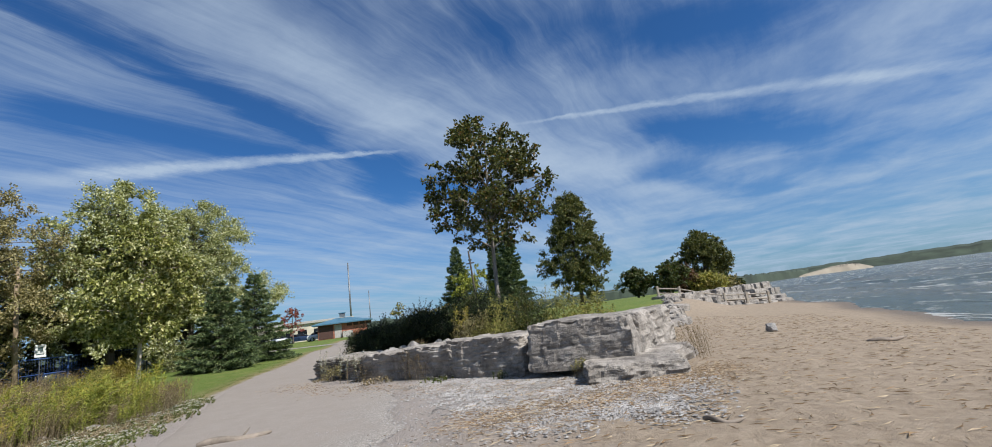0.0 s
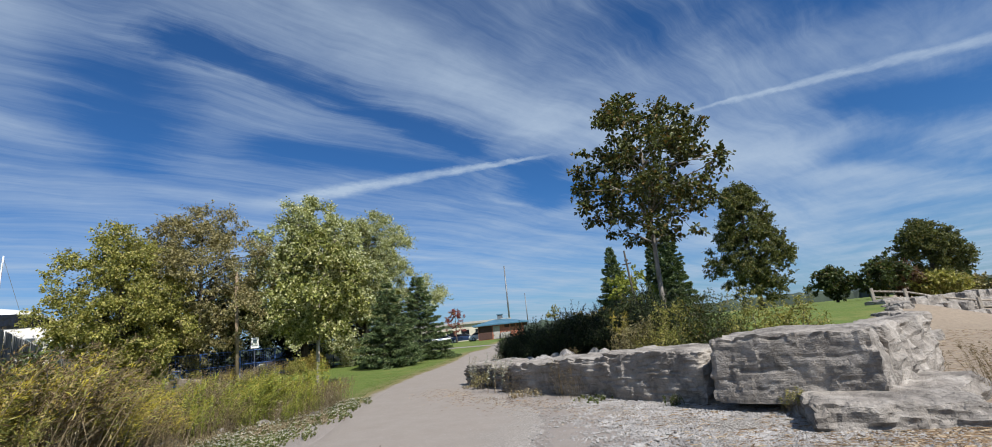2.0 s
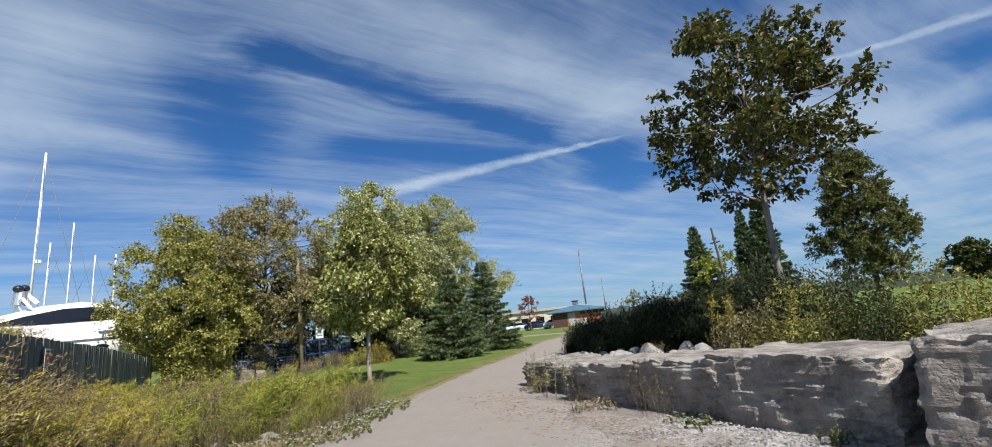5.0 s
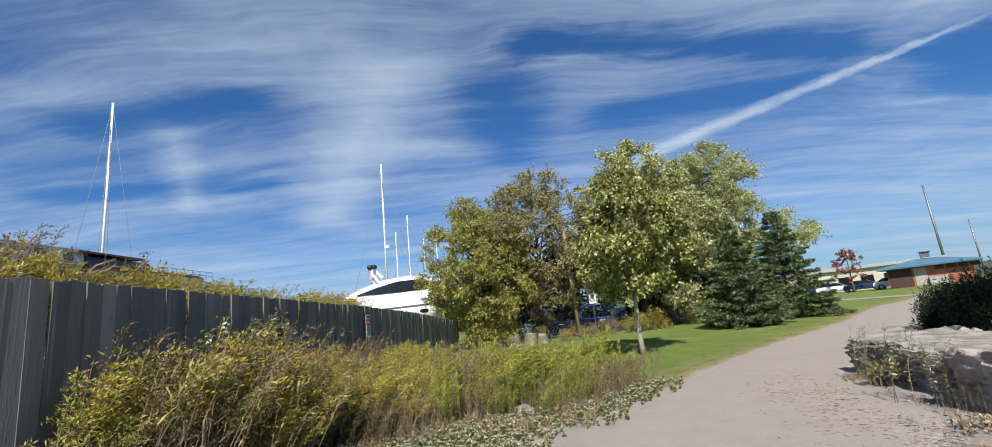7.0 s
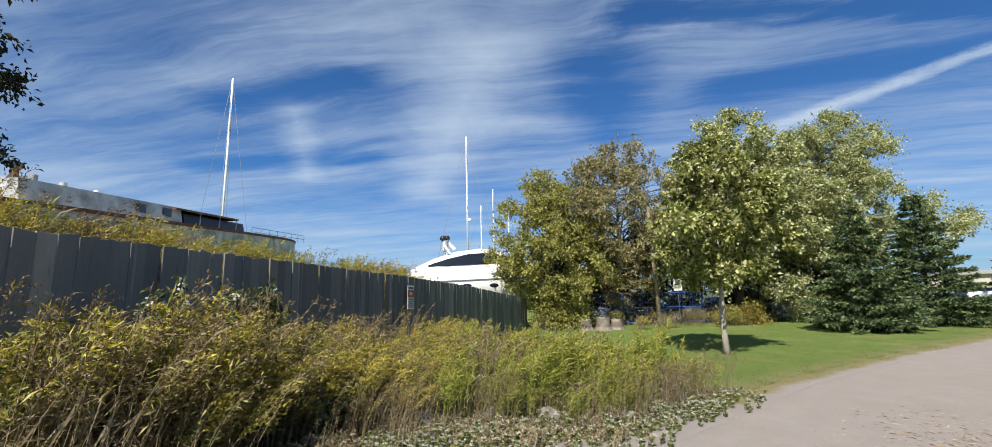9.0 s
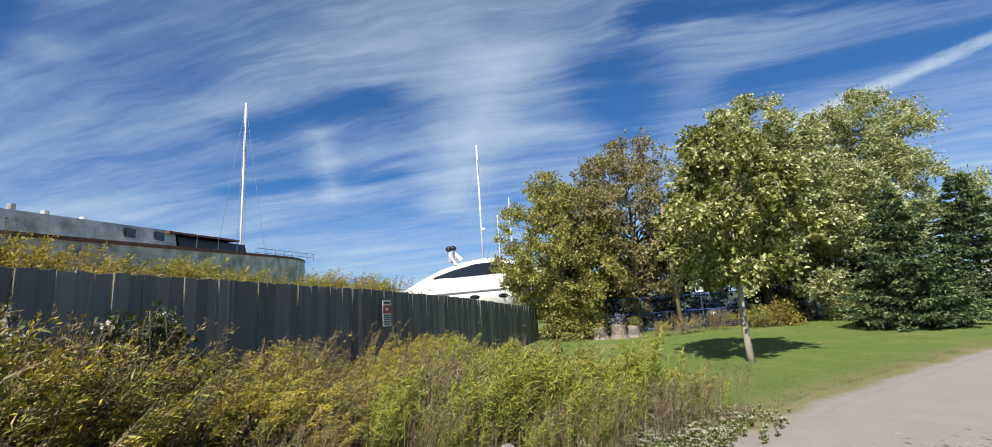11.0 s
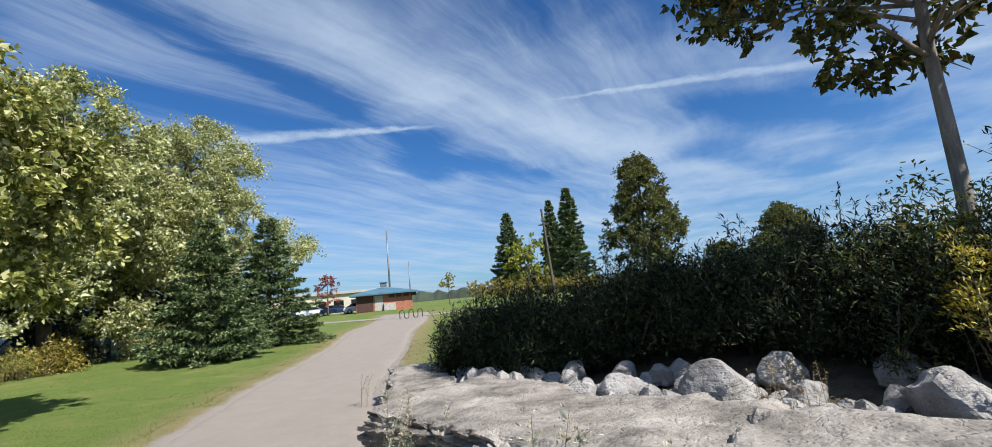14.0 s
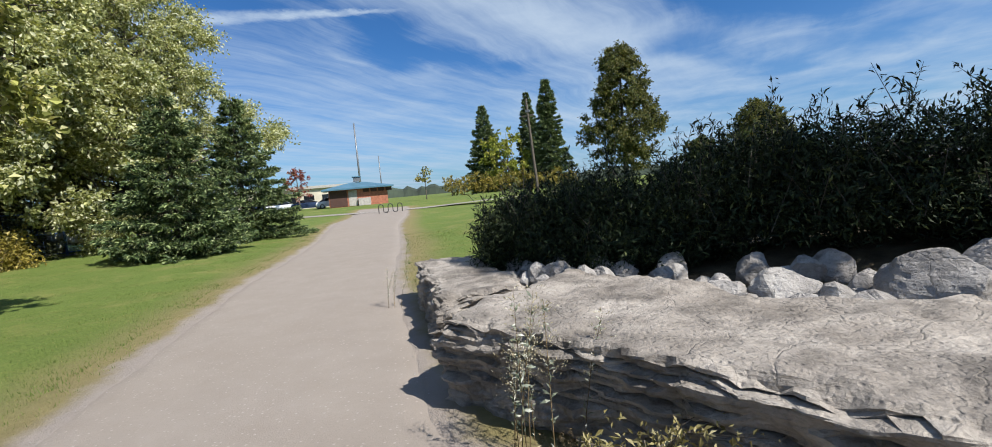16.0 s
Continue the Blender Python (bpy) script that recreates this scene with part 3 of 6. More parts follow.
def build_ground():
    xs = np.concatenate([-np.geomspace(3000, 62, 22), np.arange(-60, -34, 1.2), np.arange(-34, -16, 0.4), np.arange(-16, 6, 0.16), np.arange(6, 30, 0.6), np.geomspace(31, 60, 10)])
    ys = np.concatenate([-np.geomspace(3000, 14, 20), np.arange(-12, 2, 0.5), np.arange(2, 22, 0.16), np.arange(22, 60, 0.5), np.arange(60, 130, 3.0), np.geomspace(134, 3000, 20)])
    X, Y = np.meshgrid(xs, ys)
    Z = height(X, Y)
    near = (np.abs(X + 5) < 25) & (np.abs(Y - 12) < 25)
    lump = np.array([noise.noise(Vector((a * 1.3, b * 1.3, 0))) * 0.035 + noise.noise(Vector((a * 4.1, b * 4.1, 3))) * 0.016 if k else 0.0
                     for a, b, k in zip(X.ravel(), Y.ravel(), near.ravel())]).reshape(X.shape)
    Z = Z + lump * (off(X, Y, FOOTPATH) < 0)
    Z = Z - 0.06 * smooth(off(X, Y, FOOTPATH), 0.05, 0.5)
    nx, ny = len(xs), len(ys)
    verts = np.stack([X.ravel(), Y.ravel(), Z.ravel()], 1)
    i = (np.arange(ny - 1)[:, None] * nx + np.arange(nx - 1)[None]).ravel()
    ob = raw("ground", verts.tolist(), np.stack([i, i + 1, i + nx + 1, i + nx], 1).tolist(), "ground", smooth=True)
    tagged(ob, "sandy beach, gravel and mown green lawn", "ground", kind="structure")
    u = shore_x(Y) - X
    lawn = np.minimum(-off(X, Y, FOOTPATH), np.minimum(-off(X, Y, WEED), -off(X, Y, BED) - 0.1))
    west = np.minimum(lawn, np.where(X < -9, 50, -1) + 0 * X)
    west = np.minimum(west, (X + Y * -1.0) * -1 - 24.4)            # lawn begins beyond the weeds
    east = np.minimum(lawn, np.minimum(u - 11.0, Y - 18.6))
    fields = {"shore": u, "path": -off(X, Y, FOOTPATH), "lawn": np.maximum(west, east), "bed": np.maximum(off(X, Y, BED), off(X, Y, WEED)), "gravel": off(X, Y, GRAVEL)}
    for key, val in fields.items():
        a = ob.data.attributes.new(key, "FLOAT", "POINT")
        a.data.foreach_set("value", val.ravel().astype(np.float32))


def along(line, y):
    a = np.array(line)
    return float(np.interp(y, a[:, 1], a[:, 0]))


def build_path():
    ys = np.concatenate([np.arange(-6, 24, 0.2), np.arange(24, 57, 0.6)])
    verts, faces, margin, k = [], [], [], 26
    for y in ys:
        a, b = along(PATH_L, y), along(PATH_R, y)
        wild = 0.14 if y > 13 else 0.6
        a += 0.14 * noise.fractal(Vector((y * 0.8, 1, 0)), 1, 2, 4)
        b += wild * noise.fractal(Vector((y * 0.8, 9, 0)), 1, 2, 4)
        for j in range(k):
            f = j / (k - 1)
            x = a + (b - a) * f
            edge = min(f, 1 - f) * abs(b - a)
            z = ground_z(x, y) + 0.012 - 0.06 * max(0.0, 1 - edge / 0.3) + 0.012 * noise.noise(Vector((x * 0.9, y * 0.9, 5)))
            verts.append((x, y, z))
            margin.append(abs(b - x) if y < 13 else 9.0)
    for i in range(len(ys) - 1):
        for j in range(k - 1):
            q = i * k + j
            faces.append((q, q + 1, q + k + 1, q + k))
    ob = raw("path", verts, faces, "path", smooth=True)
    ob.data.attributes.new("margin", "FLOAT", "POINT").data.foreach_set("value", margin)
    tagged(ob, "pale crushed-stone footpath curving up past the lawn", "path", kind="structure")


def cross_path(name, pts, wide):
    verts, faces = [], []
    for i, p in enumerate(pts):
        a, b = Vector(pts[max(i - 1, 0)]), Vector(pts[min(i + 1, len(pts) - 1)])
        n = Vector((-(b - a).y, (b - a).x)).normalized() * wide / 2
        for s in (-1, 1):
            x, y = p[0] + n.x * s, p[1] + n.y * s
            verts.append((x, y, ground_z(x, y) + 0.03))
    faces = [(2 * i, 2 * i + 1, 2 * i + 3, 2 * i + 2) for i in range(len(pts) - 1)]
    tagged(raw(name, verts, faces, "path"), "pale crushed-stone path across the lawn", "path", kind="structure")


def build_lake():
    ys = np.concatenate([np.arange(-60, 130, 0.9), np.geomspace(131, 4500, 40)])
    us = np.concatenate([np.arange(-3, 40, 0.45), np.geomspace(41, 4500, 46)])
    U, Y = np.meshgrid(us, ys)
    X = shore_x(np.clip(Y, -60, 130)) + U + np.clip(Y - 130, 0, 1e9) * 0.12
    Z = -0.60 + smooth(U, 0, 14) * np.exp(-np.clip(U - 60, 0, 900) / 200) * 0.16 * (np.sin(U * 0.95 + 1.1 * np.sin(Y * 0.13) + Y * 0.06) + 0.6 * np.sin(U * 0.5 + Y * 0.21 + 2))
    nx, ny = len(us), len(ys)
    i = (np.arange(ny - 1)[:, None] * nx + np.arange(nx - 1)[None]).ravel()
    ob = raw("water", np.stack([X.ravel(), Y.ravel(), Z.ravel()], 1).tolist(), np.stack([i, i + 1, i + nx + 1, i + nx], 1).tolist(), "water", smooth=True)
    tagged(ob, "choppy grey-green lake water with white foam", "lake", kind="structure")


def ridge(name, pts, mat, label, seed, depth=60.0, rough=0.25):
    """A far wooded shore: a long low hill with an uneven top."""
    verts, faces, n = [], [], 0
    for a, b in zip(pts, pts[1:]):
        for f in np.linspace(0, 1, 40, endpoint=b is pts[-1]):
            x, y, h = (a[i] + (b[i] - a[i]) * f for i in range(3))
            out = Vector((x, y, 0)).normalized() * depth
            t = h * (1 + rough * noise.fractal(Vector((n * 0.35, seed, 0)), 1, 2, 5))
            verts += [(x, y, -1.5), (x + out.x * 0.4, y + out.y * 0.4, -0.6 + t * 0.75), (x + out.x, y + out.y, -0.6 + t), (x + out.x * 3, y + out.y * 3, -1.5)]
            n += 1
    for i in range(n - 1):
        for j in range(3):
            q = 4 * i + j
            faces.append((q, q + 4, q + 5, q + 1))
    tagged(raw(name, verts, faces, mat), label, "shore", kind="structure")


build_ground()
build_path()
cross_path("path_across", [(-100, 58.5), (-60, 54.5), (-34.6, 52.5), (-28.2, 53), (-10, 55), (10, 60)], 1.5)
build_lake()
ridge("backdrop_1", [(60, 300, 7), (140, 520, 9), (250, 760, 10)], "far_wood", "low wooded shore across the bay", 3, 40)
ridge("backdrop_2", [(205, 660, 2), (250, 730, 6), (292, 790, 10), (322, 820, 11), (350, 850, 9), (380, 880, 2)], "far_bluff", "pale sandy bluff at the far shore", 4, 40, 0.12)
ridge("backdrop_3", [(600, 2300, 34), (1300, 2100, 48), (2200, 1700, 60), (3000, 900, 55)], "far_wood", "blue-green wooded hills over the lake", 5, 300, 0.12)
ridge("backdrop_4", [(-420, -60, 9), (-430, 200, 12), (-330, 420, 11), (-160, 520, 12), (30, 500, 12), (70, 330, 7)], "far_wood", "distant line of trees", 6, 40, 0.45)
ridge("backdrop_5", [(-420, -60, 9), (-250, -330, 13), (0, -420, 12), (180, -300, 8)], "far_wood", "distant line of trees", 8, 40, 0.45)


# ---- stones ----
def block(name, size, seed, parent, m, mat="limestone", cell=0.075, rugged=0.032, taper=0.08, layered=0.08, thin=0.088, fine_z=1.0):
    """A quarried limestone block: bedded sides, split faces, broken edges."""
    sx, sy, sz = size
    bm = bmesh.new()
    grid = {}
    cx, cy, cz = (max(2, int(round(s / c))) for s, c in zip(size, (cell, cell, cell * fine_z)))

    def vert(i, j, k):
        key = (i, j, k)
        if key not in grid:
            x, y, z = (i / cx - 0.5) * sx, (j / cy - 0.5) * sy, k / cz * sz
            grid[key] = bm.verts.new((x, y, z))
        return grid[key]
    quads = []
    for i in range(cx):
        for j in range(cy):
            quads += [((i, j, 0), (i, j + 1, 0), (i + 1, j + 1, 0), (i + 1, j, 0)), ((i, j, cz), (i + 1, j, cz), (i + 1, j + 1, cz), (i, j + 1, cz))]
    for i in range(cx):
        for k in range(cz):
            quads += [((i, 0, k), (i + 1, 0, k), (i + 1, 0, k + 1), (i, 0, k + 1)), ((i, cy, k), (i, cy, k + 1), (i + 1, cy, k + 1), (i + 1, cy, k))]
    for j in range(cy):
        for k in range(cz):
            quads += [((0, j, k), (0, j, k + 1), (0, j + 1, k + 1), (0, j + 1, k)), ((cx, j, k), (cx, j + 1, k), (cx, j + 1, k + 1), (cx, j, k + 1))]
    for q in quads:
        bm.faces.new([vert(*c) for c in q])
    o = Vector((seed * 3.7, seed * 1.3, seed * 7.1))
    for v in bm.verts:
        p = v.co.copy()
        edge = [sx / 2 - abs(p.x), sy / 2 - abs(p.y), sz - p.z]
        edge.sort()
        chip = max(0.0, 0.13 - math.hypot(edge[0], edge[1])) * max(0.0, 0.45 + 0.9 * noise.fractal(p * 4.3 + o, 0.8, 2, 4))
        inward = Vector((-p.x / sx, -p.y / sy, -(p.z - sz * 0.4) / sz))
        big = noise.fractal(p * 0.9 + o, 1, 2, 3)
        level = (p.z + 0.08 * noise.noise(p * 0.8 + o) + 0.035 * noise.noise(p * 4 + o)) / thin
        bed = math.floor(level)
        ledge = noise.noise(Vector((bed * 5.3 + seed, p.x * 3.4, p.y * 3.4))) + 0.9 * noise.noise(Vector((math.floor((p.x + p.y) / 0.33 + 1.2 * noise.noise(p * 2 + o)) * 3.3, p.z * 1.5, seed))) - (0.9 if level - bed < 0.3 else 0.0) * max(0.0, 0.2 + noise.noise(Vector((bed * 3.1, p.x * 1.2 + seed, p.y * 1.2))))
        fine = noise.fractal(p * 5.5 + o, 0.9, 2.1, 4)
        flat = Vector((p.x / sx, p.y / sy, 0))
        steep = 1.0 if p.z < sz - 0.02 else 0.25
        side = Vector((math.copysign(1, p.x) if sx / 2 - abs(p.x) < 0.01 else 0.0, math.copysign(1, p.y) if sy / 2 - abs(p.y) < 0.01 else 0.0, 0))
        v.co += side * steep * ledge * layered + flat * (big * 0.16 + fine * rugged * 0.9 - taper * p.z / sz) + inward * chip
        if p.z > 0.02:
            v.co.z += (big * 0.06 + fine * rugged * 0.45) * min(1.0, p.z / sz * 1.5)
    ob = part(name, bm, mat, parent)
    ob.matrix_local = m
    return ob


def boulder(label, at, size, seed, group="boulders on the bed", sub=4, mat="boulder"):
    bm = bmesh.new()
    bmesh.ops.create_icosphere(bm, subdivisions=sub, radius=1)
    o = Vector((seed * 2.3, seed * 5.1, seed))
    cuts = [(Vector((math.cos(a), math.sin(a), random.uniform(-0.2, 1.0))).normalized(), random.uniform(0.52, 0.82)) for a in (random.uniform(0, 6.28) for _ in range(10))]
    for v in bm.verts:
        p = v.co.copy()
        for nrm, d in cuts:
            k = p.dot(nrm)
            if k > d:
                p -= nrm * (k - d) * 0.94
        p *= 1 + 0.14 * noise.fractal(p * 1.2 + o, 1, 2, 3) + 0.035 * noise.fractal(p * 5 + o, 1, 2, 3)
        p.z = max(p.z, -0.75)
        v.co = Vector((p.x * size[0], p.y * size[1], (p.z + 0.7) * size[2]))
    ob = part("boulder", bm, mat)
    ob.matrix_world = pose(*at, 0, 0, seed * 47 % 360)
    return tagged(ob, label, "boulder", group)


# wall of quarried blocks round the planted bed: (left foot, right foot, depth, height, sunk)
WALL = [((-13.15, 18.85), (-11.85, 16.45), 1.1, 0.55), ((-11.3, 15.42), (-8.15, 13.72), 1.7, 0.70), ((-8.05, 13.32), (-6.35, 12.72), 1.6, 0.78),
        ((-6.35, 12.72), (-4.75, 12.08), 1.4, 0.88), ((-4.75, 12.05), (-2.62, 11.2), 1.5, 0.98), ((-2.35, 10.62), (-0.1, 10.2), 1.9, 1.18)]


def build_wall():
    w = thing("retaining_wall", "low wall of huge weathered grey limestone blocks", "wall", at=(-5, 12.5, 0))
    inv = w.matrix_world.inverted()
    for i, (a, b, deep, tall) in enumerate(WALL):
        a, b = Vector(a), Vector(b)
        d = b - a
        n = Vector((-d.y, d.x)).normalized()
        c = (a + b) / 2 + n * deep / 2
        z0 = -0.12 if i < 5 else 0.14
        m = inv @ pose(c.x, c.y, z0, 0, 0, math.degrees(math.atan2(d.y, d.x)))
        block("block", (d.length + 0.05, deep, tall - z0), i + 1, w, m, "limestone", 0.05, 0.028, (0.08, -0.12, -0.16, -0.16, -0.12, 0.02)[i], (0.09, 0.12, 0.045, 0.045, 0.045, 0.03)[i], (0.06, 0.065, 0.09, 0.08, 0.1, 0.16)[i], (0.5, 0.4, 0.7, 0.7, 0.8, 1.0)[i])
    # the low ledge under the last block
    block("ledge_block", (1.95, 2.0, 0.52), 11, w, inv @ pose(-0.25, 10.35, -0.2, 0, 2, 14), cell=0.055)
    block("ledge_block", (2.5, 1.1, 0.58), 12, w, inv @ pose(0.42, 11.2, -0.25, 0, 0, 71))
    block("block", (2.7, 1.15, 0.98), 13, w, inv @ pose(0.02, 12.35, 0.2, 0, 0, 72))


build_wall()
SPOTS = [(-7.7, 15.85, .40, .34, .28), (-8.6, 16.15, .36, .26, .19), (-7.0, 15.6, .26, .22, .17), (-6.1, 15.2, .42, .36, .26), (-5.4, 14.7, .34, .30, .22), (-6.5, 14.7, .26, .2, .16),
         (-9.1, 16.4, .22, .18, .13), (-9.6, 16.7, .20, .17, .15), (-10.2, 17.0, .24, .2, .14), (-10.7, 17.3, .26, .22, .16), (-11.2, 17.9, .24, .2, .15), (-8.7, 16.9, .27, .22, .2), (-8.0, 16.9, .25, .22, .2), (-9.4, 17.4, .2, .2, .16), (-7.0, 16.5, .3, .26, .22), (-6.0, 16.3, .3, .25, .2),
         (-4.3, 13.9, .34, .3, .2), (-3.2, 13.5, .34, .28, .18), (-2.4, 13.2, .28, .24, .16)]
for i, (x, y, a, b, c) in enumerate(SPOTS):
    boulder("rounded grey boulder lying on the planted bed", (x, y + (0.3 if y > 15 else 0), ground_z(x, y) + (0.03 if y > 15 else -0.05)), (a * 0.95, b * 0.95, c), i + 3)
for i in range(150):
    t = random.random() ** 1.15
    x, y = -11.5 + 9.5 * t + random.uniform(-.4, .4), 18.0 - 4.4 * t + random.uniform(-0.9, .8)
    s = random.uniform(0.06, 0.20)
    boulder("fist-sized to head-sized grey stone on the bed", (x, y, ground_z(x, y) + 0.02), (s * 1.2, s, s * 0.8), i + 40, "small stones on the bed", 2)


# ---- plants ----
def leaf_cloud(name, pts, size, mat, parent, up=0.25, slim=0.55, label="", lean=None, vary=0.4):
    """Many small folded leaves, one at each point."""
    P = np.asarray(pts, float)
    n = len(P)
    d = rng.normal(size=(n, 3))
    d[:, 2] -= 0.15
    if lean is not None:
        d = d * 0.6 + np.asarray(lean)
    d /= np.linalg.norm(d, axis=1)[:, None]
    r = rng.normal(size=(n, 3)) * (1 - up) + np.array([0, 0, up * 3])
    s = np.cross(d, r)
    s /= np.linalg.norm(s, axis=1)[:, None] + 1e-9
    nn = np.cross(s, d)
    L = size * rng.uniform(1 - vary, 1 + vary, n)[:, None]
    v = np.empty((n, 4, 3))
    v[:, 0] = P
    v[:, 1] = P + d * L * 0.5 + s * L * slim * 0.5 + nn * L * 0.10
    v[:, 2] = P + d * L - nn * L * 0.12
    v[:, 3] = P + d * L * 0.5 - s * L * slim * 0.5 + nn * L * 0.10
    f = np.arange(n * 4).reshape(n, 4)
    me = bpy.data.meshes.new(name)
    me.from_pydata(v.reshape(-1, 3).tolist(), [], f.tolist())
    return _dress(name, me, mat, parent, label, False)


def clumps(centres, radii, per, squash=0.8):
    out = []
    for c, r in zip(centres, radii):
        k = max(6, int(per * r * r))
        d = rng.normal(size=(k, 3))
        d /= np.linalg.norm(d, axis=1)[:, None]
        rad = r * rng.uniform(0.25, 1.0, (k, 1)) ** 0.45
        q = np.asarray(c) + d * rad * np.array([1, 1, squash])
        out.append(q)
    return np.concatenate(out)


def sprays(centres, radii, per, squash, r, wind=None):
    """Leaves set along short twigs that stand out from each clump; gives the points and the way each leaf hangs."""
    P, D = [], []
    for c, rad in zip(np.asarray(centres), radii):
        k = max(3, int(per * rad * rad / 11))
        d = r.normal(size=(k, 3)) + np.array([0, 0, 0.25])
        if wind is not None:
            d = d + np.asarray(wind) * 1.1
        d /= np.linalg.norm(d, axis=1)[:, None]
        L = rad * r.uniform(0.55, 1.35, (k, 1, 1))
        f = r.uniform(0.2, 1.0, (k, 11, 1))
        q = c + d[:, None] * L * f * np.array([1, 1, squash]) + r.normal(size=(k, 11, 3)) * rad * 0.09
        P.append(q.reshape(-1, 3))
        D.append((np.repeat(d[:, None], 11, 1) * 0.7 - np.array([0, 0, 0.25])).reshape(-1, 3))
    return np.concatenate(P), np.concatenate(D)


def tree(name, label, at, tall, crown_from, wide, leaf_mat, bark_mat="dark_bark", trunk=0.16, n_clumps=60, clump=0.62, per=230, leaf_size=0.13, seed=1,
         lean=(0, 0), shape=0.75, limbs=12, squash=0.8, wind=None, group="", category="tree", slim=0.66, skirt=0.3):
    """A tapered trunk with limbs and a crown of leaf clumps inside an uneven egg."""
    r = np.random.default_rng(seed)
    t = thing(name, label, category, group, at=at)
    mid, half = (crown_from + tall) / 2, (tall - crown_from) / 2
    cs, rs = [], []
    while len(cs) < n_clumps:
        d = r.normal(size=3)
        d /= np.linalg.norm(d)
        k = r.uniform(0.12, 1.0) ** 0.42
        f = d[2] * k
        w = wide * (1 - shape * max(0, f) ** 1.5 * 0.75) * (1 - 0.45 * max(0, -f) ** 2)
        bump_out = 1 + 0.34 * noise.noise(Vector((d[0] * 2 + seed, d[1] * 2, d[2] * 2)))
        x, y, z = d[0] * k * w * bump_out, d[1] * k * w * bump_out, mid + f * half
        x, y = x * (1 + skirt * max(0, -f)), y * (1 + skirt * max(0, -f))
        grow = (z - crown_from) / max(0.1, tall - crown_from)
        cs.append((x + lean[0] * grow, y + lean[1] * grow, z))
        rs.append(clump * r.uniform(0.55, 1.15))
    bm = bmesh.new()
    top = Vector((lean[0] * 0.8, lean[1] * 0.8, tall * 0.9))
    n_seg = 9
    spine = []
    for i in range(n_seg + 1):
        f = i / n_seg
        spine.append(Vector((top.x * f * f + 0.12 * trunk * 6 * noise.noise(Vector((f * 3, seed, 0))), top.y * f * f + 0.12 * trunk * 6 * noise.noise(Vector((f * 3, seed, 7))), -0.15 + (top.z + 0.15) * f)))
    rad = [trunk * (1.25 if i == 0 else 1) * (1 - i / n_seg) ** 0.75 + 0.012 for i in range(n_seg + 1)]
    tube(bm, spine, rad, 9)
    order = r.permutation(len(cs))[:limbs]
    for j in order:
        c = Vector(cs[j])
        h = max(crown_from * 0.85, min(c.z - 0.35 * math.hypot(c.x, c.y), tall * 0.8))
        f = (h + 0.15) / (top.z + 0.15)
        i = min(n_seg - 1, int(f * n_seg))
        a = spine[i].lerp(spine[i + 1], f * n_seg - i)
        r0 = max(0.02, rad[i] * 0.5)
        m1 = a.lerp(c, 0.5) + Vector((r.normal() * 0.1, r.normal() * 0.1, 0.12 * (c - a).length))
        tube(bm, [a, m1, c], [r0, r0 * 0.6, 0.012], 6)
        for _ in range(3):
            e = c + Vector(r.normal(size=3)) * clump * 0.6
            tube(bm, [m1.lerp(c, r.uniform(0.2, 0.8)), e], [r0 * 0.3 + 0.004, 0.004], 4)
    part("trunk", bm, bark_mat, t, smooth=True)
    pts, hang = sprays(cs, rs, per, squash, r, wind)
    leaf_cloud("crown", pts, leaf_size, leaf_mat, t, lean=hang, slim=slim)
    return t


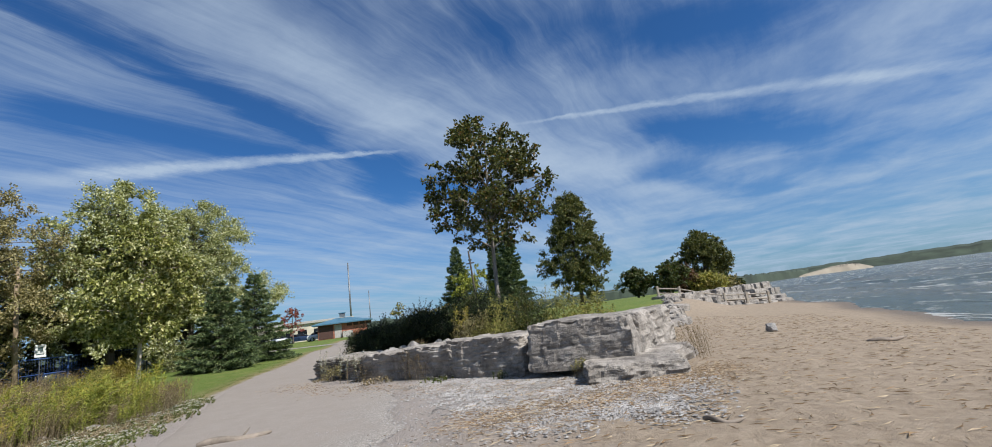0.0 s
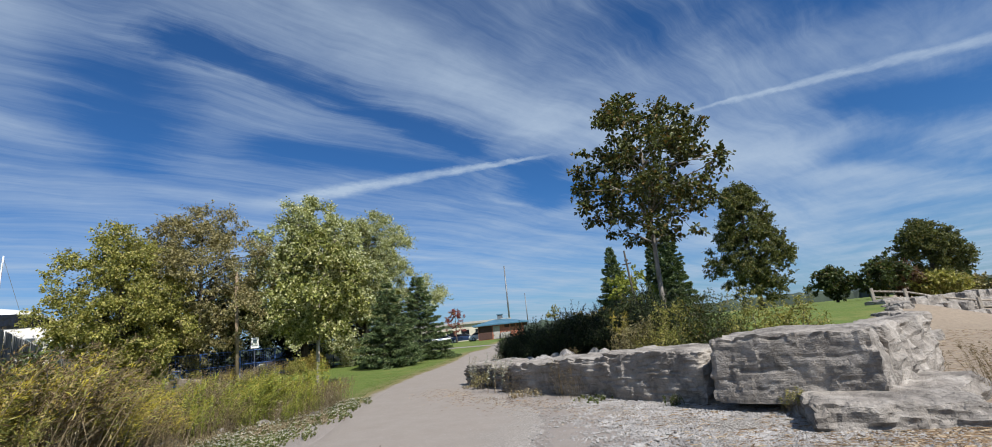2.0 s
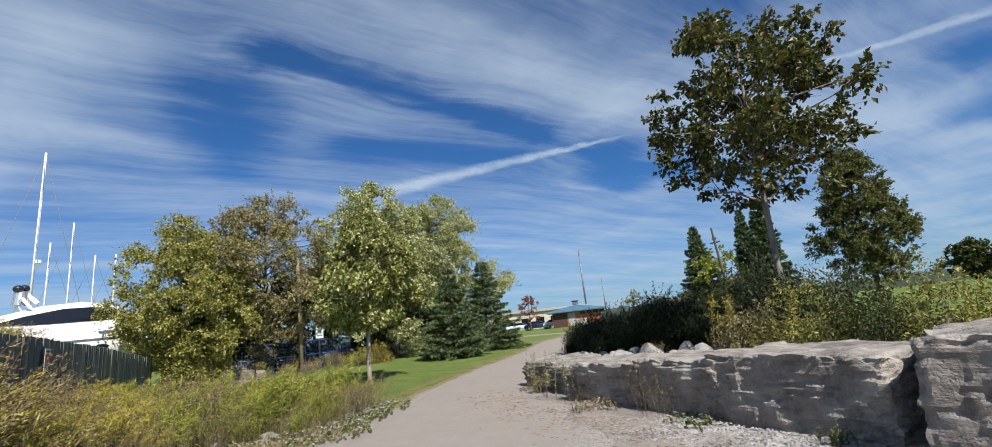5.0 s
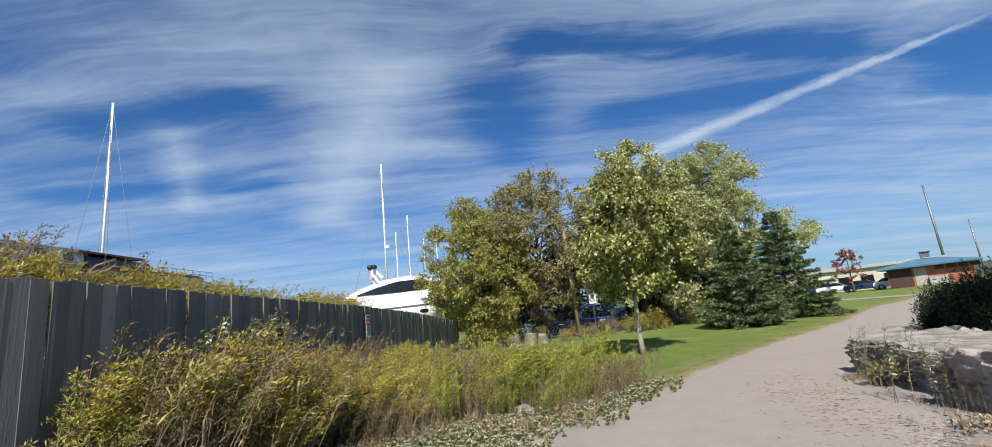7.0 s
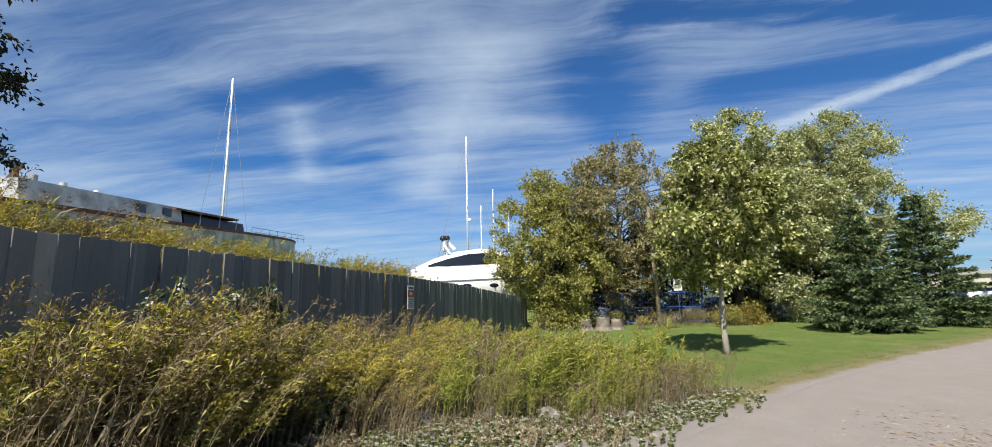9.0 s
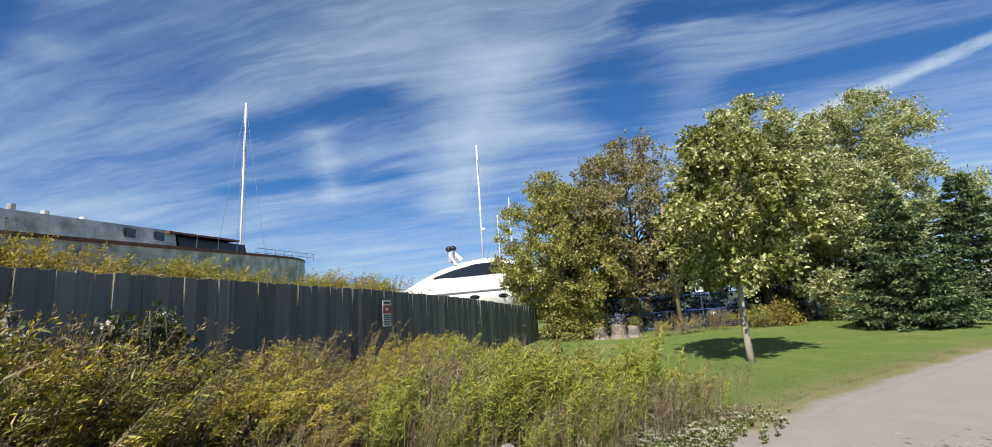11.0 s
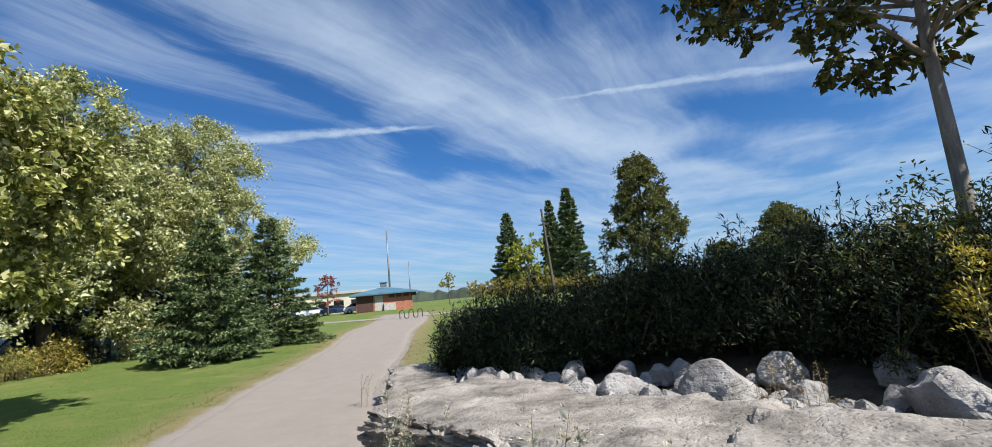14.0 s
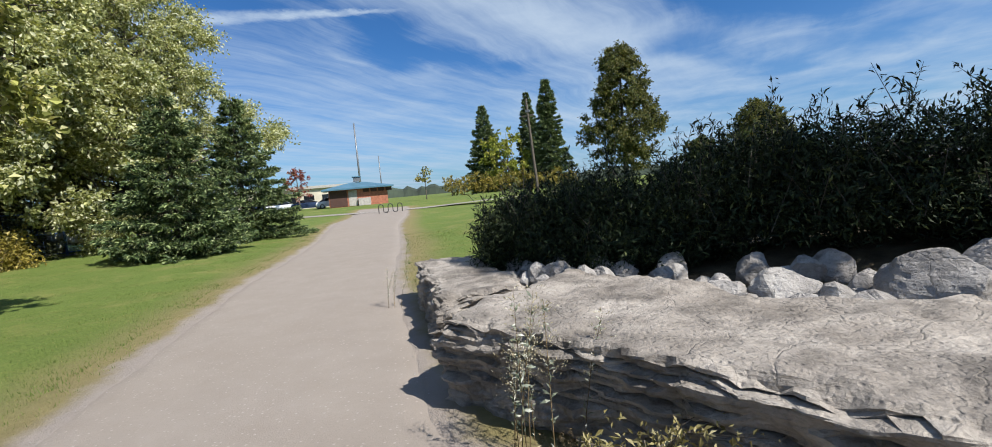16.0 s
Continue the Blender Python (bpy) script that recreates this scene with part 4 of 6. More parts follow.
def spruce(label, at, tall, wide, seed, group="", whorls=None, detail=1.0):
    """A spruce: straight stem, whorls of drooping boughs set with needle sprays."""
    r = np.random.default_rng(seed)
    t = thing("spruce_tree", label, "tree", group, at=at)
    bm = bmesh.new()
    tube(bm, [(0, 0, -0.1), (0, 0, tall * 0.5), (0, 0, tall)], [tall * 0.022, tall * 0.013, 0.01], 7)
    pts, dirs = [], []
    n = whorls or int(tall * 3.5)
    for i in range(n):
        f = (i + r.uniform(-0.3, 0.3)) / n
        z = 0.12 + tall * 0.97 * max(0.0, f)
        reach = wide * (1 - max(0, f)) ** 0.75 * r.uniform(0.85, 1.08) + 0.10
        k = int(9 - 4 * f)
        a0 = r.uniform(0, 6.28)
        for j in range(k):
            a = a0 + 6.283 * j / k + r.uniform(-0.25, 0.25)
            L = reach * r.uniform(0.7, 1.15)
            rise = -0.28 * L + 0.1 * f
            tip = Vector((math.cos(a) * L, math.sin(a) * L, z + rise + 0.10 * L))
            mid = Vector((math.cos(a) * L * 0.55, math.sin(a) * L * 0.55, z + rise * 0.75))
            if detail > 0.5:
                tube(bm, [(0, 0, z), mid, tip], [0.02, 0.012, 0.004], 4)
            m = int((60 + 130 * L) * detail)
            s = r.uniform(0.1, 1.0, m) ** 0.6
            base = np.where(s[:, None] < 0.55, np.array([0, 0, z]) + (np.array(mid) - [0, 0, z]) * (s[:, None] / 0.55), np.array(mid) + (np.array(tip) - np.array(mid)) * ((s[:, None] - 0.55) / 0.45))
            spread = 0.30 * L * (1.05 - s) + 0.05
            side = r.uniform(-1, 1, m) * spread
            base[:, 0] += -math.sin(a) * side
            base[:, 1] += math.cos(a) * side
            base[:, 2] += -np.abs(side) * 0.3 + r.normal(size=m) * 0.035
            pts.append(base)
            dirs.append(np.stack([math.cos(a) * 1.2 - math.sin(a) * np.sign(side) * 0.8, math.sin(a) * 1.2 + math.cos(a) * np.sign(side) * 0.8, r.normal(size=m) * 0.25], 1))
    part("trunk", bm, "dark_bark", t, smooth=True)
    leaf_cloud("crown", np.concatenate(pts), 0.17 * max(1.0, tall / 8), "spruce_needle", t, slim=0.34, lean=np.concatenate(dirs))
    return t


def bush(name, label, at, size, leaf_mat, seed, n_clumps=26, clump=0.3, per=420, leaf_size=0.07, group="", stems=9, shoots=0, slim=0.5, category="shrub", rz=0.0, lift=None, long=1.0):
    """A shrub: several stems from one root and a rough dome of leaf clumps, with shoots standing out."""
    r = np.random.default_rng(seed)
    t = thing(name, label, category, group, at=at, rz=rz)
    bm = bmesh.new()
    cs, rs, extra = [], [], []
    for i in range(n_clumps):
        d = r.normal(size=3)
        d[2] = abs(d[2])
        d /= np.linalg.norm(d)
        k = r.uniform(0.35, 1.0) * (1 + 0.2 * noise.noise(Vector((d[0] * 2 + seed, d[1] * 2, d[2] * 2))))
        cs.append((d[0] * size[0] * k, d[1] * size[1] * k, 0.12 + d[2] * size[2] * k * 0.92))
        rs.append(clump * r.uniform(0.6, 1.2))
    for j in range(stems):
        c = Vector(cs[j % len(cs)])
        tube(bm, [(r.normal() * 0.08, r.normal() * 0.08, -0.05), c * 0.5 + Vector((0, 0, 0.1)), c], [0.022, 0.014, 0.005], 5)
    for j in range(shoots):
        c = Vector(cs[r.integers(len(cs))])
        e = c + Vector((r.normal() * 0.2, r.normal() * 0.2, clump * r.uniform(0.9, 1.9) * long))
        tube(bm, [c, e], [0.006, 0.002], 4)
        s = r.uniform(0.1, 1, (26, 1))
        extra.append(np.array(c) + (np.array(e) - np.array(c)) * s + r.normal(size=(26, 3)) * 0.02)
    tagged(part("branchwork", bm, "dark_bark", t), kind="stuff")
    pts = clumps(cs, rs, per)
    pts[:, 2] = np.abs(pts[:, 2])
    leaf_cloud("foliage", np.concatenate([pts] + extra), leaf_size, leaf_mat, t, slim=slim, lean=lift)
    return t


Gz = ground_z
# trees round the lawn and on the bed
tree("maple_tree", "tall young maple with dark green leaves and pale trunk", (-4.75, 17.6, Gz(-4.75, 17.6)), 8.7, 3.0, 2.6, "maple_leaf", "grey_bark", 0.085, 120, 0.5, 760, 0.14, 11, (0.35, 0.1), 0.5, 40)
tree("lawn_tree", "young round-headed tree with pale green leaves standing on the lawn", (-19.9, 15.6, Gz(-19.9, 15.6)), 7.15, 1.9, 2.3, "lawn_tree_leaf", "pale_wood", 0.09, 115, 0.52, 1000, 0.15, 21, (0, 0.1), 0.6, 30, wind=(0.1, 0.35, 0.2))
spruce("dense dark blue-green spruce on the lawn edge", (-25.5, 25.3, Gz(-25.5, 25.3)), 5.8, 2.5, 31, "two spruces beside the lawn")
spruce("taller dark blue-green spruce behind its twin", (-27.4, 30.4, Gz(-27.4, 30.4)), 6.9, 2.7, 32, "two spruces beside the lawn")
tree("willow_tree", "broad wind-blown tree with silvery green leaves", (-33.0, 29.8, Gz(-33.0, 29.8)), 13.2, 0.4, 4.8, "poplar_leaf", "dark_bark", 0.3, 330, 0.85, 560, 0.15, 41, (0.1, 0.4), 0.45, 70, wind=(0.15, 0.7, 0.1), slim=0.5, skirt=0.8)
tree("poplar_tree", "large pale-leaved tree behind the lawn", (-32.5, 23.5, Gz(-32.5, 23.5)), 13.4, 0.4, 4.9, "poplar_leaf", "dark_bark", 0.28, 290, 0.85, 520, 0.17, 42, (0, 0.4), 0.55, 50, wind=(0.15, 0.4, 0.1), skirt=0.8)
tree("brown_tree", "half-bare tree with fading brown leaves", (-33.8, 16.8, Gz(-33.8, 16.8)), 11.8, 0.6, 4.6, "brown_leaf", "dark_bark", 0.15, 400, 0.66, 470, 0.125, 43, (0, 0), 0.5, 50)
tree("olive_tree", "bushy yellow-green tree at the end of the fence", (-32.6, 12.2, Gz(-32.6, 12.2)), 9.5, 0.0, 3.8, "olive_leaf", "dark_bark", 0.14, 360, 0.66, 540, 0.125, 44, (0, -0.3), 0.55, 30)
# filler trees: shade inside the tree mass is put into their leaf colour
tree("dark_tree", "filler tree with near-black leaves for the shade between the trees", (-36.5, 19.5, Gz(-36.5, 19.5)), 6.5, 0.3, 4.0, "dark_leaf", "dark_bark", 0.2, 130, 0.8, 220, 0.22, 45)
tree("dark_tree", "filler tree with near-black leaves for the shade between the trees", (-36.5, 27.0, Gz(-36.5, 27)), 6.5, 0.3, 4.0, "dark_leaf", "dark_bark", 0.2, 130, 0.8, 220, 0.22, 46)
tree("fence_tree", "dark fine-leaved tree behind the board fence", (-12.9, -5.4, Gz(-12.9, -5.4)), 12.5, 0.8, 3.3, "dark_leaf", "dark_bark", 0.2, 230, 0.62, 620, 0.15, 47, (0, 0), 0.4, 60, slim=0.5)
tree("poplar_tree", "pale-leaved tree closing the row behind the lawn", (-35.0, 27.2, Gz(-35.0, 27.2)), 12.8, 0.4, 4.8, "poplar_leaf", "dark_bark", 0.28, 150, 0.75, 300, 0.24, 48, (0, 0.3), 0.5, 30, wind=(0.15, 0.4, 0.1))
# another filler, its near-black leaves painting the shade behind the olive tree
tree("dark_tree", "filler tree with near-black leaves for the shade between the trees", (-35.5, 14.0, Gz(-35.5, 14)), 6.5, 0.2, 3.4, "dark_leaf", "dark_bark", 0.2, 130, 0.7, 220, 0.2, 49)
# trees in the park to the north
tree("park_tree", "tall full-crowned dark green tree in the park", (-10.0, 110.7, Gz(-10.0, 110.7)), 28.0, 0.5, 6.6, "park_leaf", "dark_bark", 0.5, 420, 1.25, 130, 0.36, 51, shape=0.8, skirt=1.1)
tree("park_tree", "large round-crowned dark tree near the shore", (21.8, 142, Gz(21.8, 142)), 18.0, 2.0, 7.2, "park_leaf", "dark_bark", 0.6, 300, 1.3, 120, 0.38, 52, shape=0.35, skirt=0.5)
for x, y, h, w, s in ((-36.6, 102.7, 17.6, 5.0, 61), (-28.0, 105, 19.4, 3.6, 62), (-23.0, 98, 20.2, 4.4, 63)):
    spruce("tall dark spruce far off in the park", (x, y, Gz(x, y)), h, w, s, "far spruces", 40, 0.6)
for x, y, h, w, m, s in ((-31.0, 98, 12.0, 5.0, "fresh_leaf", 71), (2.0, 95, 5.5, 3.0, "far_leaf", 72), (7.5, 90, 6.0, 3.0, "far_leaf", 73), (11.0, 98, 5.2, 2.6, "rust_leaf", 74), (14.5, 98, 4.6, 3.6, "olive_leaf", 75), (17.5, 104, 4.4, 4.0, "brown_leaf", 76), (19, 112, 4.4, 5.0, "far_leaf", 77)):
    tree("park_tree", "smaller leafy tree far off in the park", (x, y, Gz(x, y)), h, 0.4, w, m, "dark_bark", 0.2, 80, 1.0, 90, 0.42, s, shape=0.3)


# ---- planting on the bed ----
HEDGE = [(-11.45, 18.9, .7, 0.95), (-10.8, 18.75, 0.95, 1.15), (-10.0, 18.6, 1.05, 1.22), (-9.1, 18.5, 1.1, 1.28), (-8.1, 18.4, 1.15, 1.34), (-7.1, 18.2, 1.15, 1.38), (-6.2, 17.7, 1.15, 1.4), (-5.4, 17.0, 1.1, 1.45), (-4.7, 16.2, 1.0, 1.75)]
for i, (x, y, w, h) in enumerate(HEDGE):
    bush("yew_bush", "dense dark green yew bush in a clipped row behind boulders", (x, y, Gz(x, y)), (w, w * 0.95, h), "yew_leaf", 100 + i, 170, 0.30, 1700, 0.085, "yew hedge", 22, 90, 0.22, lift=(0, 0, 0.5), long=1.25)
SHRUBS = [(-5.5, 16.7, .85, 1.3, "far_leaf"), (-4.9, 15.0, .8, .95, "brown_leaf"), (-3.9, 14.8, .9, 1.05, "olive_leaf"), (-2.9, 14.6, .9, 1.15, "far_leaf"), (-1.9, 14.6, 1.0, 1.15, "olive_leaf"), (-1.1, 15.1, .9, 1.1, "olive_leaf"), (-3.3, 16.2, 1.0, 1.3, "far_leaf")]
for i, (x, y, w, h, m) in enumerate(SHRUBS):
    bush("wild_shrub", "straggly wild shrub with olive and brown leaves on the bed", (x, y, Gz(x, y)), (w, w, h * (1.55 if i == 0 else 1.3)), m, 130 + i, 130 if i == 0 else 70, 0.25, 800, 0.07, "wild shrubs on the bed", 14, 30, 0.4)


def stalk_plant(name, label, seed, stems, tall, spread, leaf_mat, leaves, leaf_size, bloom="", blooms=40, bloom_size=0.03, lean=(-0.06, 0.26), group="", plume=0.4, slim=0.14, width=0.005, wither=0.0, stalk="dry_stalk"):
    """A clump of tall weeds: bending stems, narrow leaves, a feathery plume on each."""
    r = np.random.default_rng(seed)
    t = thing(name, label, "weeds", group)
    bm = bmesh.new()
    lp, ld, bp, bd = [], [], [], []
    for _ in range(stems):
        x, y = r.normal(size=2) * spread * 0.5
        h = tall * r.uniform(0.65, 1.12)
        lx, ly = lean[0] * h * r.uniform(0.5, 1.5) + r.normal() * 0.09 * h, lean[1] * h * r.uniform(0.3, 1.6) + r.normal() * 0.09 * h
        pts = [Vector((x + lx * f * f, y + ly * f * f, h * f * (1 - 0.06 * f))) for f in (0, 0.35, 0.7, 1.0)]
        tube(bm, pts, [width, width * 0.8, width * 0.6, width * 0.3], 3, False)
        f = r.uniform(0.10, 0.95, leaves) ** 0.8
        a = r.uniform(0, 6.28, leaves)
        base = np.stack([x + lx * f * f, y + ly * f * f, h * f * (1 - 0.06 * f)], 1)
        lp.append(base)
        ld.append(np.stack([np.cos(a) * 0.55 + 2.4 * lx / h * f, np.sin(a) * 0.55 + 2.4 * ly / h * f, 0.75 - 0.5 * f + r.normal(size=leaves) * 0.15], 1) * 1.5)
        if bloom:
            # the plume: short side sprays arching away from the wind
            for _ in range(max(3, blooms // 4)):
                k = 1 - 0.62 * plume * r.uniform(0, 1)
                root = np.array([x + lx * k * k, y + ly * k * k, h * k * (1 - 0.06 * k)])
                aa = r.uniform(0, 6.28)
                reach = plume * r.uniform(0.25, 0.6) * (1.22 - k)  + 0.03
                out = np.array([math.cos(aa) * 0.7 + 1.8 * lx / h, math.sin(aa) * 0.7 + 1.8 * ly / h, 0.7])
                s = np.linspace(0.15, 1, 5)[:, None]
                bp.append(root + out * s * reach - np.array([0, 0, 0.6]) * s * s * reach)
                bd.append(np.repeat(out[None] * 1.6, 5, 0))
    tagged(part("stalk", bm, stalk, t), kind="stuff")
    if leaves:
        P, D = np.concatenate(lp), np.concatenate(ld)
        low = P[:, 2] < wither * tall * r.uniform(0.6, 1.3, len(P))
        if wither:
            keep = ~low | (r.random(len(P)) < 0.4)
            P, D, low = P[keep], D[keep], low[keep]
        leaf_cloud("foliage", P[~low], leaf_size, leaf_mat, t, slim=slim, lean=D[~low])
        if low.any():
            tagged(leaf_cloud("withered_foliage", P[low], leaf_size * 0.8, "withered", t, slim=slim, lean=D[low] - np.array([0, 0, 0.7])), kind="stuff")
    if bloom:
        tagged(leaf_cloud("bloom", np.concatenate(bp), bloom_size, bloom, t, slim=0.28, lean=np.concatenate(bd)), kind="stuff")
    return t


KINDS = [
    stalk_plant("goldenrod", "tall goldenrod clump with yellow-green plumes, bent by wind", 201, 15, 1.25, 0.5, "weed_leaf", 46, 0.10, "goldenrod_bloom", 120, 0.045, group="weeds beside the path", wither=0.5, slim=0.14, plume=0.6, lean=(-0.06, 0.32)),
    stalk_plant("green_goldenrod", "goldenrod clump in green leaf, few plumes", 202, 16, 1.1, 0.55, "weed_leaf", 50, 0.10, "weed_leaf", 100, 0.045, group="weeds beside the path", wither=0.45, slim=0.14, plume=0.55),
    stalk_plant("faded_goldenrod", "goldenrod clump with fading plumes", 203, 14, 1.35, 0.5, "weed_leaf", 40, 0.09, "withered", 90, 0.03, group="weeds beside the path", wither=0.6, slim=0.14, plume=0.5),
    stalk_plant("dry_weeds", "clump of dry brown weed stalks and seed heads", 204, 20, 1.3, 0.55, "withered", 26, 0.07, "withered", 34, 0.03, group="weeds beside the path", plume=0.25),
    stalk_plant("tall_grass", "tuft of straw-coloured tall grass", 205, 46, 0.95, 0.4, "dry_stalk", 9, 0.30, "dry_stalk", 8, 0.03, group="weeds beside the path", plume=0.18, slim=0.04, width=0.003),
    stalk_plant("tall_grass", "tuft of green and straw tall grass", 206, 40, 0.7, 0.45, "grass_blade", 12, 0.34, group="weeds beside the path", slim=0.04, width=0.003),
    stalk_plant("aster_weeds", "leafy weeds with small white flowers", 207, 13, 0.75, 0.6, "far_leaf", 50, 0.09, "white_bloom", 12, 0.03, group="weeds beside the path", plume=0.22, slim=0.5),
    stalk_plant("bramble", "low bramble with dark green leaves", 208, 16, 0.6, 0.8, "far_leaf", 60, 0.10, group="weeds beside the path", lean=(0.1, 0.0), slim=0.75),
    stalk_plant("ground_cover", "low leafy weeds with pale flower heads", 209, 34, 0.18, 0.75, "ground_leaf", 24, 0.055, "white_bloom", 4, 0.03, group="low weeds at the path edge", plume=0.06, slim=0.55),
    stalk_plant("goldenrod", "upright fresh green goldenrod with yellow tips", 211, 20, 1.2, 0.6, "fresh_leaf", 66, 0.12, "goldenrod_bloom", 30, 0.034, group="weeds beside the path", wither=0.34, slim=0.12, plume=0.35, lean=(-0.03, 0.14), stalk="fresh_leaf"),
    stalk_plant("ground_cover", "low dry weeds and withered leaves", 210, 34, 0.24, 0.75, "dry_stalk", 18, 0.07, group="low weeds at the path edge", slim=0.3),
    stalk_plant("pale_weed", "tall pale weed with branching beige seed heads", 212, 5, 1.3, 0.35, "silver_leaf", 26, 0.06, "seed_head", 150, 0.026, group="pale weeds at the foot of the wall", plume=0.75, slim=0.3, lean=(0.0, 0.12), stalk="withered"),
]
first = set(KINDS)


def sow(kind, x, y, size, dz=0.0):
    m = pose(x, y, Gz(x, y) - 0.03 + dz, 0, 0, random.uniform(-35, 35)) @ Matrix.Diagonal((size, size, size * random.uniform(0.9, 1.15), 1))
    k = KINDS[kind]
    if k in first:
        first.discard(k)
        k.matrix_world = m
    else:
        c = copy_thing(k, m)
        c.scale = m.to_scale()


FENCE = [(-7.7, 2.0), (-8.8, 2.56), (-18.2, 5.5), (-23.0, 7.25), (-31.9, 10.5)]
FENCE_TOP = [2.56, 2.64, 2.62, 2.50, 2.08]


def fence_y(x):
    return float(np.interp(-x, [-p[0] for p in FENCE], [p[1] for p in FENCE]))


FRONT = [(-8.5, 3.2), (-9.7, 4.3), (-11.0, 5.4), (-11.7, 6.4), (-11.7, 8.0), (-11.6, 9.5), (-13.4, 11.7)]


def front_x(y):
    return along(FRONT, y)


count = 0
while count < 250:
    x, y = random.uniform(-21, -7.4), random.uniform(2.4, 11.9)
    if y < fence_y(x) + 0.35 or x > front_x(y) or (x < -14.2 and y > 6.4 + (x + 21) * 0.45):
        continue
    deep = front_x(y) - x
    kind = random.choices(range(11), (22, 20, 16, 18, 9, 3, 4 if deep < 2 else 1, 3, 3 if deep < 0.8 else 0, 6, 3 if deep < 0.8 else 0))[0]
    if y < 5.2:
        kind = random.choice((0, 2, 3, 1, 3, 2, 0))
    elif y > 7:
        kind = random.choice((9, 9, 9, 9, 1, 3, 4))
    size = random.uniform(0.7, 1.2) * (0.72 if deep < 0.5 else 1.0) * (1.0 if y < 5.0 else 0.82 if y < 7 else 0.92)
    sow(kind, x, y, size)
    count += 1
for i in range(95):                                    # tallest along the boards
    x = -8.3 - 6.2 * random.random()
    y = fence_y(x) + 0.3 + 1.3 * random.random()
    if x < front_x(y):
        sow(random.choices((0, 1, 2, 3, 4), (30, 22, 24, 16, 6))[0], x, y, random.uniform(1.0, 1.5) * (1.0 if x > -10.6 else 0.78 if x > -12.2 else 0.62))
for i in range(120):
    y = random.uniform(2.6, 12.2)
    x = front_x(y) + random.uniform(-0.4, 0.9 if y < 9 else 0.3)
    if x < along(PATH_L, y) + 0.1:
        sow(random.choice((8, 10, 10, 10, 8, 3)), x, y, random.uniform(0.35, 0.7))
for i in range(220):                                   # the overgrown bank behind the boards
    x = random.uniform(-31, -12.5) if i % 3 else random.uniform(-12.5, -9)
    sow(random.choice((3, 4, 4, 1, 0, 9)), x, fence_y(x) - random.uniform(0.8, 2.6), random.uniform(0.8, 1.08))
for i in range(170):                                   # green ground cover before the tall weeds
    y = random.uniform(4.6, 11.6)
    x = front_x(y) + random.uniform(-0.3, 3.2 if y < 9 else 0.9)
    if x < along(PATH_L, y) - random.uniform(0.5, 1.2):
        sow(random.choice((8, 8, 8, 10, 10)), x, y, random.uniform(0.4, 0.95))
for x, y, z in ((-10.45, 14.72, .8), (-10.6, 14.9, .55), (-8.7, 13.35, 1.05), (-8.4, 13.4, .8), (-13.3, 18.3, .45)):
    sow(11, x, y, z)
sow(0, -5.45, 15.6, 1.1)
for i in range(26):                                    # under the trees by the wire fence
    x, y = random.uniform(-32.5, -29), random.uniform(15.3, 24)
    sow(random.choice((4, 0, 3, 1)), x, y, random.uniform(0.6, 0.9))
for x, y, k, s in ((-10.2, 14.5, 3, .2), (-10.5, 14.65, 10, .5), (-10.0, 14.4, 6, .2), (-6.0, 12.35, 3, .6), (-5.6, 12.2, 3, .55), (-1.2, 10.3, 1, .35), (-7.9, 13.0, 3, .45), (-3.2, 11.2, 6, .3), (-5.5, 15.1, 2, .5),
                   (-5.1, 15.5, 2, .6), (-5.0, 14.6, 3, .7), (-4.6, 14.4, 1, .7), (-8.6, 13.6, 10, .3), (-7.2, 12.7, 10, .8), (-5.0, 11.8, 8, .7), (-12.7, 18.75, 1, .32), (-12.5, 19.0, 1, .26), (-7.25, 15.35, 3, .5), (1.3, 11.6, 3, .6), (1.5, 12.2, 3, .55), (0.9, 13.9, 4, .6)):
    sow(k, x, y, s)
bush("corner_shrub", "low yellow-brown shrub at the end of the stone wall", (-9.85, 14.2, 0), (.34, .24, .46), "brown_leaf", 160, 26, 0.13, 1100, 0.045, "", 10, 14, 0.4)
bush("silver_shrub", "thin tall shrub with silvery leaves", (-6.35, 1.68, Gz(-6.35, 1.68)), (.6, .6, 3.4), "silver_leaf", 162, 90, 0.22, 620, 0.06, "", 24, 40, 0.4)


# the dark_leaf shrubs carry the shade under the trees in their colour
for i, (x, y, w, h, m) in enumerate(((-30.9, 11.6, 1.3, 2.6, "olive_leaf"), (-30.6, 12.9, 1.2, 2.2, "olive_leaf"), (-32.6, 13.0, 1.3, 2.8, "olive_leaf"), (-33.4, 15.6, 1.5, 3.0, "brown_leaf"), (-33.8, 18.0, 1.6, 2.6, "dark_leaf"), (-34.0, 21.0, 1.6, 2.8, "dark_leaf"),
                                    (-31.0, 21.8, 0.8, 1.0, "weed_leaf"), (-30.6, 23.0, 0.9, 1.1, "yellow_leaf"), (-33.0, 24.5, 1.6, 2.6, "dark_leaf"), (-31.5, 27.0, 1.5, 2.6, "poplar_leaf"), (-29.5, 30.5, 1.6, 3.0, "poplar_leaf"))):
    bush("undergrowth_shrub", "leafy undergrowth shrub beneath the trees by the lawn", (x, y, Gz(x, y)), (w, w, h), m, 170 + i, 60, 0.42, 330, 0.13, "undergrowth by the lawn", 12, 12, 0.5)


